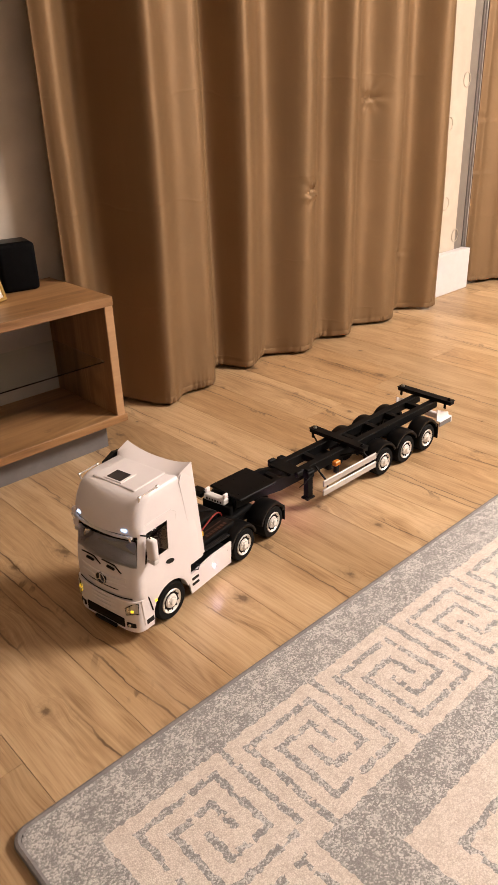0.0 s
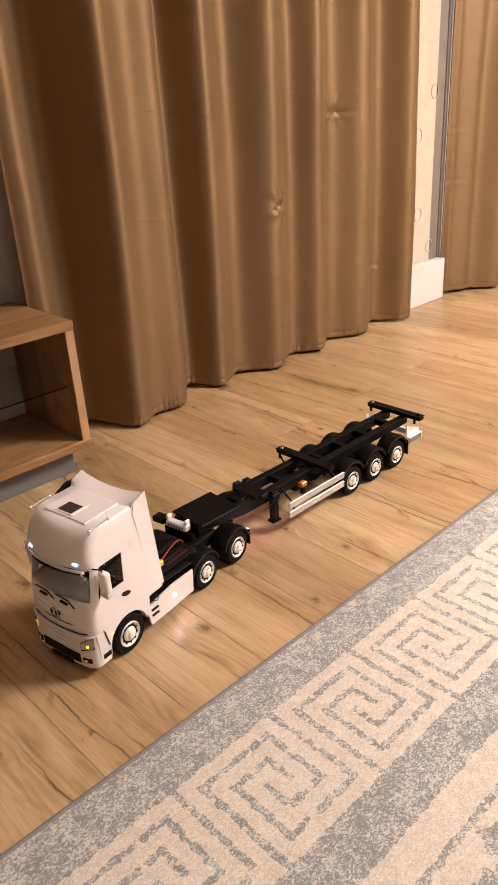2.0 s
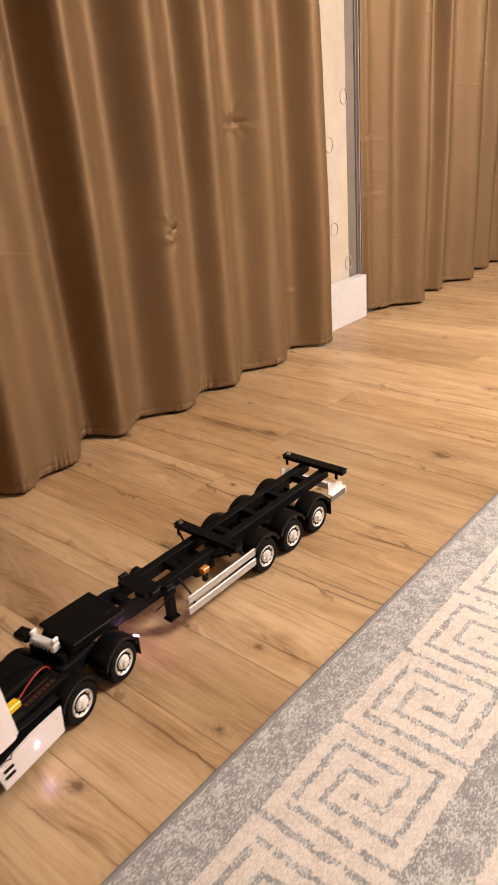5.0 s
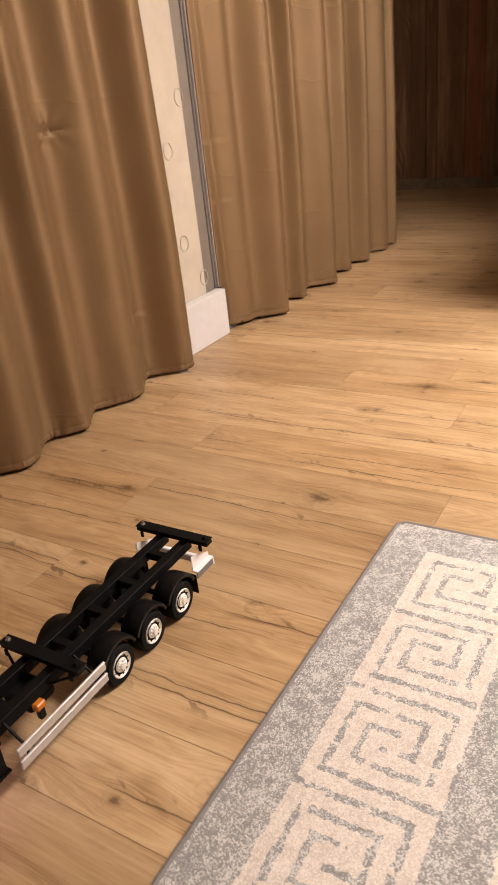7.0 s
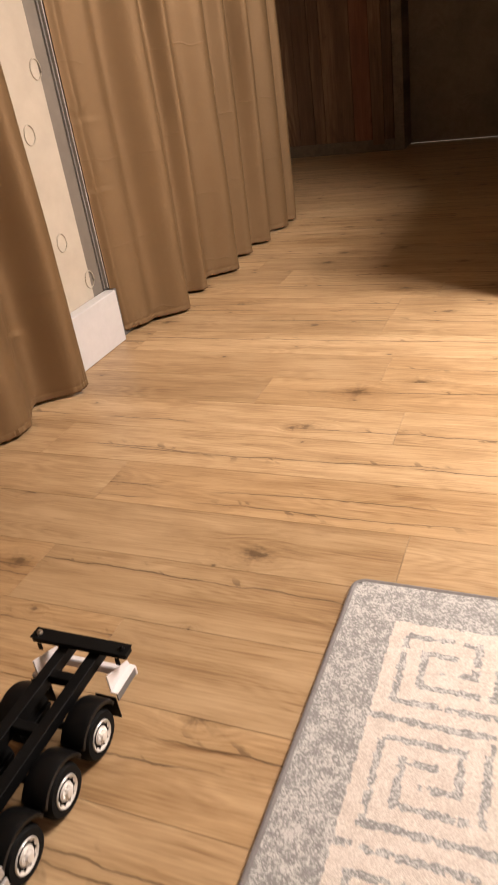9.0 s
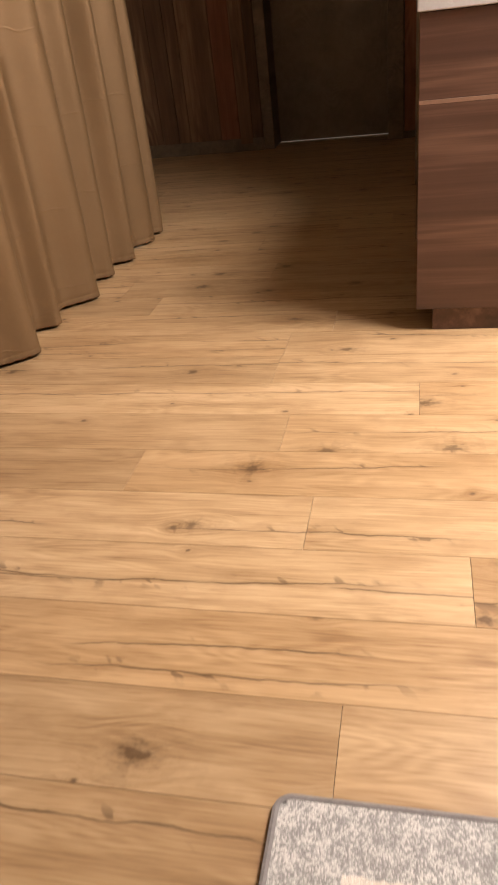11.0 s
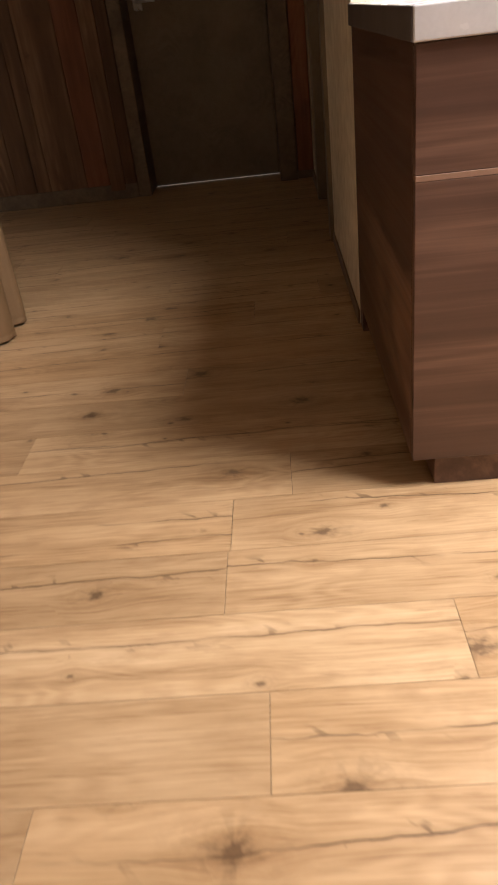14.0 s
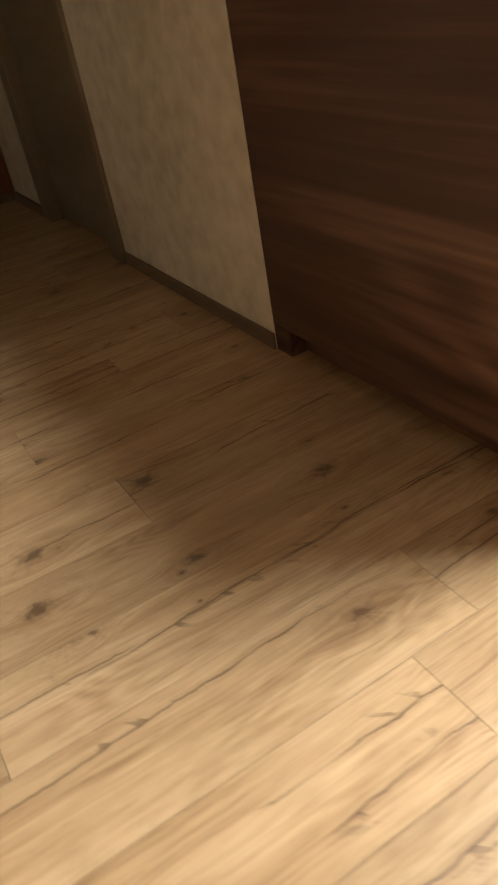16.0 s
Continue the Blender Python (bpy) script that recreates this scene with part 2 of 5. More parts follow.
    # splits
    for rr, other, lim, seed in ((r3, r4, 0.22, 2.0), (r5, r2, 0.62, 9.0)):
        slow = noise_tex(n, l, vec(op("MULTIPLY", ox, 1.5), seed), 1.0, 1)
        quick = noise_tex(n, l, vec(op("MULTIPLY", ox, 11.0), seed + 3.0), 1.0, 3)
        run = op("ADD", op("ADD", centred(rr, 0.11), op("MULTIPLY", x, centred(other, 0.07))), op("ADD", centred(slow, 0.060), centred(quick, 0.022)))
        off = op("SUBTRACT", y, run)
        gap = op("ABSOLUTE", off)
        part_of = noise_tex(n, l, vec(op("MULTIPLY", ox, 2.4), seed + 5.0), 1.0, 3)
        gate = op("MULTIPLY", ramp(n, l, part_of, [(0.42, 0.0), (0.52, 1.0)]), op("GREATER_THAN", other, lim))
        width = op("ADD", op("MULTIPLY", quick, 0.0070), -0.0013)
        line = ramp(n, l, op("DIVIDE", gap, width), [(0.35, 1.0), (1.15, 0.0)])
        halo = ramp(n, l, gap, [(0.0, 1.0), (0.011, 0.0)])
        side = op("GREATER_THAN", op("MULTIPLY", off, op("SUBTRACT", slow, 0.5)), 0.0)
        tick = ramp(n, l, noise_tex(n, l, vec(op("ADD", op("MULTIPLY", ox, 26.0), op("MULTIPLY", gy, 24.0)), op("MULTIPLY", gy, 20.0), seed), 1.0, 2), [(0.60, 0.0), (0.66, 1.0)])
        tick = op("MULTIPLY", op("MULTIPLY", tick, side), ramp(n, l, gap, [(0.008, 1.0), (0.032, 0.0)]))
        col = mix(n, l, op("MULTIPLY", op("MULTIPLY", halo, gate), op("ADD", op("MULTIPLY", mid, 0.6), 0.02)), col, soft_brown)
        col = mix(n, l, op("MULTIPLY", op("MULTIPLY", tick, gate), 0.62), col, dark_brown)
        col = mix(n, l, op("MULTIPLY", op("MULTIPLY", line, gate), 0.85), col, dark_brown)
    # knots
    ragged = noise_tex(n, l, vec(op("MULTIPLY", ox, 55.0), op("MULTIPLY", oy, 80.0)), 1.0, 3)
    for sx, sy, odds, lim in ((2.9, 4.4, 0.60, 0.085), (6.0, 8.0, 0.82, 0.055)):
        vor = n.new("ShaderNodeTexVoronoi")
        vor.voronoi_dimensions = "2D"
        vor.inputs["Scale"].default_value = 1.0
        l.new(vec(op("MULTIPLY", ox, sx), op("MULTIPLY", oy, sy)), vor.inputs["Vector"])
        pick = n.new("ShaderNodeSeparateColor")
        l.new(vor.outputs["Color"], pick.inputs[0])
        some = op("GREATER_THAN", pick.outputs[0], odds)
        size = op("ADD", op("MULTIPLY", pick.outputs[1], lim), 0.045)
        rel = op("ADD", op("DIVIDE", vor.outputs["Distance"], size), centred(ragged, 1.9))
        loops = op("ADD", op("MULTIPLY", op("SINE", op("MULTIPLY", rel, 8.0)), 0.30), 0.55)
        around = op("MULTIPLY", op("MULTIPLY", ramp(n, l, op("MULTIPLY", rel, 0.25), [(0.15, 1.0), (0.9, 0.0)]), loops), some)
        core = op("MULTIPLY", ramp(n, l, rel, [(0.25, 1.0), (0.95, 0.0)]), some)
        away = n.new("ShaderNodeVectorMath")
        away.operation = "SUBTRACT"
        l.new(vec(op("MULTIPLY", ox, sx), op("MULTIPLY", oy, sy)), away.inputs[0])
        l.new(vor.outputs["Position"], away.inputs[1])
        asep = n.new("ShaderNodeSeparateXYZ")
        l.new(away.outputs[0], asep.inputs[0])
        turn = op("ARCTAN2", asep.outputs[1], asep.outputs[0])
        spoke = ramp(n, l, noise_tex(n, l, vec(op("MULTIPLY", turn, 2.6), op("MULTIPLY", pick.outputs[2], 40.0), op("MULTIPLY", rel, 0.25)), 1.0, 1), [(0.58, 0.0), (0.66, 1.0)])
        star = op("MULTIPLY", op("MULTIPLY", spoke, some), ramp(n, l, op("MULTIPLY", rel, 0.3), [(0.2, 1.0), (0.85, 0.0)]))
        col = mix(n, l, op("MULTIPLY", around, 0.38), col, soft_brown)
        col = mix(n, l, op("MULTIPLY", star, 0.24), col, dark_brown)
        col = mix(n, l, op("MULTIPLY", core, 0.78), col, dark_brown)
    tint = ramp(n, l, r4, [(0.0, (0.82, 0.79, 0.75)), (0.3, (0.99, 0.97, 0.94)), (0.65, (1.08, 1.08, 1.07)), (1.0, (0.90, 0.84, 0.76))])
    col = mix(n, l, 1.0, col, tint, "MULTIPLY")
    l.new(col, b.inputs["Base Color"])
    b.inputs["Specular IOR Level"].default_value = 0.45
    l.new(op("ADD", op("MULTIPLY", fine, 0.20), 0.26), b.inputs["Roughness"])
    bump(n, l, b, op("ADD", op("MULTIPLY", fine, 0.6), op("MULTIPLY", mid, 0.4)), 0.16, 0.0006)
    return m


OAK = oak_floor()
BENCH_OAK = wood("bench_oak", [(0.135, 0.062, 0.022), (0.285, 0.150, 0.060), (0.43, 0.25, 0.11), (0.17, 0.08, 0.03), (0.07, 0.035, 0.015)],
                 along=(1.4, 22, 22), rough=0.45, knots=0.5, cracks=0.5, per_piece=False)
EDGE_OAK = wood("bench_oak_edge", [(0.33, 0.19, 0.09), (0.42, 0.25, 0.125), (0.50, 0.31, 0.16)], along=(1.4, 22, 22), rough=0.45, per_piece=False)
WALNUT = wood("walnut_veneer", [(0.036, 0.0170, 0.0110), (0.098, 0.049, 0.0320), (0.225, 0.125, 0.082), (0.07, 0.03, 0.018), (0.03, 0.014, 0.009)],
              along=(0.45, 11, 11), rough=0.36, per_piece=False)
RECLAIMED = wood("reclaimed_boards", [(0.117, 0.061, 0.030), (0.214, 0.117, 0.059), (0.414, 0.248, 0.135), (0.166, 0.083, 0.041), (0.062, 0.034, 0.021)],
                 along=(1.1, 14, 14), rough=0.65, knots=0.45, vary=0.6)
RED_BOARD = wood("reddish_board", [(0.149, 0.053, 0.023), (0.241, 0.090, 0.041), (0.356, 0.149, 0.074), (0.138, 0.046, 0.023), (0.057, 0.023, 0.014)],
                 along=(1.1, 14, 14), rough=0.65, knots=0.45)
JOINT = plain("floor_joint", (0.06, 0.035, 0.02), 0.8)
PLASTER = speckled("grey_beige_plaster", (0.62, 0.545, 0.41), (0.85, 0.775, 0.625), 15, 0.75, relief=0.4, depth=0.003, lo=0.38, hi=0.62)
WINDOW_WALL = speckled("window_wall_plaster", (0.48, 0.425, 0.355), (0.68, 0.61, 0.52), 9, 0.75, relief=0.35, depth=0.003)
CREAM = speckled("cream_concrete_look", (0.48, 0.42, 0.335), (0.60, 0.535, 0.44), 12, 0.8, relief=0.2, depth=0.002)
CEIL_WHITE = speckled("ceiling_paint", (0.72, 0.70, 0.67), (0.80, 0.78, 0.75), 40, 0.85)
WHITE_PAINT = speckled("white_skirting_paint", (0.60, 0.585, 0.585), (0.67, 0.655, 0.655), 30, 0.4, relief=0.04)
RIM_SILVER = plain("bright_rim_plating", (0.84, 0.82, 0.79), 0.34, 0.35, 0.06)
GREY_METAL = plain("grey_aluminium", (0.33, 0.32, 0.31), 0.4, 0.6)
# shaded tone of the pier as a colour; also fills between the profiles
SHADE_GREY = speckled("grey_brown_shade", (0.17, 0.145, 0.12), (0.235, 0.205, 0.17), 14, 0.6)
DARK_FRAME = plain("dark_window_frame", (0.13, 0.125, 0.12), 0.5)
DOOR_DARK = wood("dark_grey_brown_door", [(0.189, 0.146, 0.094), (0.240, 0.189, 0.124), (0.286, 0.227, 0.153)], along=(1.2, 12, 12), rough=0.5, per_piece=False)
DOOR_TRIM = wood("door_trim_wood", [(0.126, 0.089, 0.055), (0.180, 0.130, 0.083), (0.240, 0.176, 0.116)], along=(1.2, 20, 20), rough=0.55, per_piece=False)
PALE_WALNUT = plain("pale_walnut_edge", (0.27, 0.158, 0.106), 0.6)
WHITE_TOP = speckled("white_worktop", (0.54, 0.53, 0.535), (0.60, 0.59, 0.595), 120, 0.25, relief=0.0)
END_STRIP = plain("dark_end_strip", (0.085, 0.072, 0.068), 0.5)
GREY_PLINTH = plain("grey_plinth", (0.16, 0.155, 0.155), 0.55)
BACK_PANEL = plain("pale_back_panel", (0.52, 0.49, 0.46), 0.6, vary=0.05)
STEEL = plain("brushed_steel", (0.62, 0.60, 0.57), 0.3, 1.0)
BLACK_CLOTH = speckled("black_speaker_cloth", (0.0025, 0.0025, 0.003), (0.007, 0.007, 0.0075), 500, 0.9, relief=0.4, depth=0.0006, spec=0.05)
BLACK_PLASTIC = plain("black_plastic", (0.003, 0.003, 0.0033), 0.42, spec=0.2)
BLACK_SATIN = speckled("black_painted_metal", (0.0022, 0.0022, 0.0025), (0.005, 0.005, 0.005), 70, 0.55, relief=0.05, spec=0.13)
RUBBER = speckled("tyre_rubber", (0.006, 0.006, 0.006), (0.008, 0.008, 0.008), 160, 0.75, relief=0.25, depth=0.0004, spec=0.12)
CHROME = plain("chrome_plating", (0.86, 0.85, 0.83), 0.26, 0.75, 0.05)
ALU = plain("aluminium_rail", (0.50, 0.475, 0.455), 0.45, 0.35)
TOY_WHITE = speckled("white_toy_body", (0.765, 0.725, 0.732), (0.805, 0.765, 0.772), 25, 0.34, relief=0.02)
TOY_GREY = plain("pale_grey_plastic", (0.62, 0.61, 0.60), 0.45)
TOY_GLASS = glass("clear_toy_glass", (0.88, 0.86, 0.84))
DARK_GLASS = plain("dark_smoked_glass", (0.045, 0.04, 0.04), 0.12)
SHELF_GLASS = glass("clear_shelf_glass", (0.80, 0.86, 0.83))
LAMP_CLEAR = glass("clear_headlamp", (0.9, 0.88, 0.82))
AMBER = plain("amber_lens", (0.55, 0.17, 0.012), 0.3)
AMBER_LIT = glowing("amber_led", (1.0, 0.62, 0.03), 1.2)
LED_BLUE = glowing("cool_white_led", (0.36, 0.60, 1.0), 2.6)
LED_PINK = glowing("rear_led", (1.0, 0.46, 0.90), 190.0)
LED_SIDE = glowing("side_led", (0.86, 0.66, 1.0), 150.0)
DOOR_GAP = glowing("light_under_door", (1.0, 0.92, 0.83), 0.075)
YELLOW = plain("yellow_connector", (0.80, 0.52, 0.02), 0.4)
RED_WIRE = plain("red_wire", (0.28, 0.022, 0.016), 0.45)
ORANGE_PRINT = plain("orange_print", (0.055, 0.02, 0.011), 0.6)
GOLD = plain("gilt_frame", (0.62, 0.42, 0.14), 0.35, 0.8)
PAPER = plain("cream_paper", (0.75, 0.70, 0.60), 0.8)


def curtain_cloth():
    """Satin: threads run across, so the gloss is drawn out up and down."""
    m, n, l, b = material("brown_satin_curtain", 0.57, 0.40)
    v = mapping(n, l, (1, 1, 1))
    weave = noise_tex(n, l, mapping(n, l, (420, 420, 420)), 1.0, 2)
    slub = noise_tex(n, l, mapping(n, l, (60, 60, 3)), 1.0, 3)
    big = noise_tex(n, l, v, 2.2, 3)
    tone = math_node(n, l, "ADD", math_node(n, l, "MULTIPLY", slub, 0.15), math_node(n, l, "ADD", math_node(n, l, "MULTIPLY", big, 0.65), math_node(n, l, "MULTIPLY", weave, 0.2)))
    l.new(ramp(n, l, tone, [(0.3, (0.182, 0.112, 0.053)), (0.7, (0.226, 0.141, 0.069))]), b.inputs["Base Color"])
    b.inputs["Anisotropic"].default_value = 0.45
    b.inputs["Specular Tint"].default_value = (1.0, 0.86, 0.74, 1)
    up = n.new("ShaderNodeCombineXYZ")
    up.inputs[2].default_value = 1.0
    l.new(up.outputs[0], b.inputs["Tangent"])
    b.inputs["Sheen Weight"].default_value = 0.06
    b.inputs["Sheen Roughness"].default_value = 0.4
    b.inputs["Sheen Tint"].default_value = (1.0, 0.85, 0.65, 1)
    # packing creases across the cloth
    sz = n.new("ShaderNodeSeparateXYZ")
    l.new(v, sz.inputs[0])
    wander = noise_tex(n, l, mapping(n, l, (2.5, 2.5, 0.4)), 1.0, 3)
    level = math_node(n, l, "ADD", math_node(n, l, "MULTIPLY", sz.outputs[2], 3.4), math_node(n, l, "MULTIPLY", wander, 0.55))
    saw = math_node(n, l, "ABSOLUTE", math_node(n, l, "SUBTRACT", math_node(n, l, "FRACT", level), 0.5))
    fold = ramp(n, l, saw, [(0.0, 1.0), (0.018, 0.0)])
    some = ramp(n, l, noise_tex(n, l, mapping(n, l, (3.4, 3.4, 2.6)), 1.0, 2), [(0.46, 0.0), (0.56, 1.0)])
    mark = math_node(n, l, "MULTIPLY", math_node(n, l, "MULTIPLY", fold, some), 0.42)
    crease = noise_tex(n, l, mapping(n, l, (7, 7, 7)), 1.0, 3, 0.5, 0.4)
    h = math_node(n, l, "ADD", math_node(n, l, "ADD", math_node(n, l, "MULTIPLY", weave, 0.05), math_node(n, l, "MULTIPLY", crease, 0.5)), mark)
    bump(n, l, b, h, 0.22, 0.006)
    return m


def rug_pile(name, lo, mid, hi, gate, tufts=235):
    """Cut pile: every tuft its own tone, gathered in clumps, with the shade between the tufts put into the colour."""
    m, n, l, b = material(name, 0.95)
    v = mapping(n, l, (1, 1, 1))
    vor = n.new("ShaderNodeTexVoronoi")
    vor.inputs["Scale"].default_value = tufts
    l.new(v, vor.inputs["Vector"])
    sep = n.new("ShaderNodeSeparateColor")
    l.new(vor.outputs["Color"], sep.inputs[0])
    clump = noise_tex(n, l, v, 40, 6, 0.75)
    f = math_node(n, l, "ADD", math_node(n, l, "MULTIPLY", sep.outputs[0], 0.28), math_node(n, l, "MULTIPLY", clump, 0.72))
    col = ramp(n, l, f, [(gate[0], lo), (gate[1], mid), (gate[2], hi)])
    # shade down between the tufts, multiplied into the pile colour
    gap = ramp(n, l, vor.outputs["Distance"], [(0.40, (1.0, 1.0, 1.0)), (0.95, (0.78, 0.77, 0.76))])
    l.new(mix(n, l, 1.0, col, gap, "MULTIPLY"), b.inputs["Base Color"])
    b.inputs["Sheen Weight"].default_value = 0.2
    inv = math_node(n, l, "SUBTRACT", 1.0, vor.outputs["Distance"])
    bump(n, l, b, inv, 0.25, 0.003)
    return m


CURTAIN = curtain_cloth()
RUG_GREY = rug_pile("rug_grey_pile", (0.252, 0.248, 0.242), (0.362, 0.360, 0.350), (0.585, 0.575, 0.552), (0.42, 0.51, 0.60), 420)
RUG_CREAM = rug_pile("rug_cream_pile", (0.565, 0.503, 0.445), (0.66, 0.600, 0.535), (0.73, 0.675, 0.61), (0.36, 0.5, 0.62), 420)
# unseen walls of the room, toned down so they bounce less light
LOW_BOUNCE_PAINT = speckled("low_bounce_wall_paint", (0.27, 0.245, 0.22), (0.34, 0.31, 0.28), 9, 0.8)
RUG_EDGE = speckled("rug_binding", (0.16, 0.148, 0.145), (0.25, 0.235, 0.23), 300, 0.9, relief=0.6, depth=0.001)


# ------------------------------------------------------------------ mesh helpers
def finish(name, bm, mat, smooth=False):
    me = bpy.data.meshes.new(name)
    bmesh.ops.recalc_face_normals(bm, faces=bm.faces)
    bm.to_mesh(me)
    bm.free()
    for m in (mat if isinstance(mat, (list, tuple)) else [mat]):
        me.materials.append(m)
    if smooth:
        me.shade_smooth()
        me.set_sharp_from_angle(angle=radians(40))
    return me


def part(name, bm, mat, parent=None, label="", smooth=False):
    ob = new(name, finish(name, bm, mat, smooth))
    if parent:
        ob.parent = parent
    return tagged(ob, label) if label else ob


def thing(name, label, category, m=None, group="", kind=""):
    ob = new(name)
    ob.empty_display_size = 0.05
    if m is not None:
        ob.matrix_world = m
    return tagged(ob, label, category, group, kind)


def box(bm, lo, hi, bevel=0.0, m=None, segments=1):
    made = bmesh.ops.create_cube(bm, size=1.0)["verts"]
    c = [(a + b) / 2 for a, b in zip(lo, hi)]
    s = [b - a for a, b in zip(lo, hi)]
    for v in made:
        v.co = Vector((c[i] + v.co[i] * s[i] for i in range(3)))
    if bevel:
        edges = list({e for v in made for e in v.link_edges})
        out = bmesh.ops.bevel(bm, geom=edges, offset=bevel, segments=segments, profile=0.5, affect="EDGES")
        made = list({v for f in out["faces"] for v in f.verts} | {v for v in made if v.is_valid})
    if m is not None:
        bmesh.ops.transform(bm, matrix=m, verts=made)
    return bm


def box_part(name, lo, hi, mat, parent=None, bevel=0.002, label="", segments=1):
    return part(name, box(bmesh.new(), lo, hi, bevel, None, segments), mat, parent, label)


def tube(bm, points, r, sides=8, closed=False):
    """A round bar along a list of points."""
    pts = [Vector(p) for p in points]
    rings = []
    for i, p in enumerate(pts):
        a = pts[i - 1] if i else (pts[-1] if closed else p)
        b = pts[i + 1] if i + 1 < len(pts) else (pts[0] if closed else p)
        d = (b - a).normalized()
        up = Vector((0, 0, 1)) if abs(d.z) < 0.95 else Vector((1, 0, 0))
        u = d.cross(up).normalized()
        w = d.cross(u)
        rings.append([bm.verts.new(p + r * (math.cos(k * math.tau / sides) * u + math.sin(k * math.tau / sides) * w)) for k in range(sides)])
    pairs = list(zip(rings, rings[1:])) + ([(rings[-1], rings[0])] if closed else [])
    for a, b in pairs:
        for k in range(sides):
            bm.faces.new((a[k], a[(k + 1) % sides], b[(k + 1) % sides], b[k]))
    if not closed:
        bm.faces.new(rings[0])
        bm.faces.new(rings[-1])
    return bm


def lathe(bm, profile, axis="y", sides=28, at=(0, 0, 0)):
    """Turns a profile of (radius, along) round an axis."""
    rings = []
    for r, h in profile:
        ring = []
        for k in range(sides):
            a = k * math.tau / sides
            c, s = r * math.cos(a), r * math.sin(a)
            p = {"x": (h, c, s), "y": (c, h, s), "z": (c, s, h)}[axis]
            ring.append(bm.verts.new((p[0] + at[0], p[1] + at[1], p[2] + at[2])))
        rings.append(ring)
    for a, b in zip(rings, rings[1:]):
        for k in range(sides):
            bm.faces.new((a[k], a[(k + 1) % sides], b[(k + 1) % sides], b[k]))
    for ring in (rings[0], rings[-1]):
        bm.faces.new(ring)
    return bm


def prism(bm, outline, lo, hi, axis="y"):
    """Extrudes a closed outline of (u, v) from lo to hi along an axis."""
    def put(u, v, h):
        return {"x": (h, u, v), "y": (u, h, v), "z": (u, v, h)}[axis]
    a = [bm.verts.new(put(u, v, lo)) for u, v in outline]
    b = [bm.verts.new(put(u, v, hi)) for u, v in outline]
    k = len(outline)
    for i in range(k):
        bm.faces.new((a[i], a[(i + 1) % k], b[(i + 1) % k], b[i]))
    bm.faces.new(a)
    bm.faces.new(b)
    return bm


# ------------------------------------------------------------------ shell of the flat
CEIL = 2.6
X0, X1, Y0, YW, YH = -1.7, 7.45, -3.2, 2.34, 3.0      # room limits; YW the curtain wall, YH the hall's far side


def wall(name, lo, hi, mat, label):
    return tagged(box_part(name, lo, hi, mat, None, 0.0), label, "wall", "", "structure")


wall("wall_north", (X0, YW, 0), (5.62, YW + 0.14, CEIL), WINDOW_WALL, "grey-beige textured plaster wall behind the curtains")
wall("wall_hall_side", (5.62, YH, 0), (X1, YH + 0.12, CEIL), PLASTER, "plain plaster wall of the dark hall")
wall("wall_hall_return", (5.50, YW + 0.14, 0), (5.62, YH + 0.12, CEIL), PLASTER, "short plaster return at the hall")
wall("wall_west", (X0 - 0.12, Y0 - 0.12, 0), (X0, YW + 0.14, CEIL), LOW_BOUNCE_PAINT, "plain plaster wall of the living room")
wall("wall_south", (X0, Y0 - 0.12, 0), (5.19, Y0, CEIL), LOW_BOUNCE_PAINT, "plain plaster wall of the living room")
wall("wall_kitchen", (5.07, Y0, 0), (5.19, 0.755, CEIL), LOW_BOUNCE_PAINT, "plain plaster wall behind the kitchen units")
wall("wall_corridor", (5.07, 0.755, 0), (6.10, 0.875, CEIL), PLASTER, "mottled beige plaster wall beside the kitchen unit")
wall("wall_corridor_end", (6.92, 0.755, 0), (7.75, 0.875, CEIL), PLASTER, "plain pale plaster wall at the hall's end")
wall("wall_above_side_door", (6.10, 0.755, 2.06), (6.92, 0.875, CEIL), PLASTER, "plaster above the side door")
wall("wall_east", (7.74, 0.755, 0), (7.86, YH + 0.12, CEIL), PLASTER, "wall behind the boarded hall end")
tagged(box_part("ceiling", (X0 - 0.12, Y0 - 0.12, CEIL), (7.86, YH + 0.12, CEIL + 0.1), CEIL_WHITE, None, 0.0), "plain white painted ceiling", "ceiling", "", "structure")
floor = tagged(box_part("floor", (X0 - 0.12, Y0 - 0.12, -0.12), (7.86, YH + 0.12, -0.0045), JOINT, None, 0.0),
               "oak-look laminate floor of wide planks with knots and cracks", "floor", "", "structure")


def skirting(name, lo, hi, mat, label):
    return tagged(box_part(name, lo, hi, mat, None, 0.002), label, "skirting", "", "structure")


skirting("baseboard", (5.0685, 0.876, 0), (6.04, 0.883, 0.048), DOOR_TRIM, "low grey-brown baseboard along the plaster wall")
skirting("baseboard", (6.98, 0.876, 0), (7.43, 0.890, 0.048), DOOR_TRIM, "low grey-brown baseboard along the hall wall")
skirting("baseboard", (X0 + 0.01, YW - 0.016, 0), (1.52, YW - 0.001, 0.06), DOOR_TRIM, "low grey-brown baseboard behind the bench")

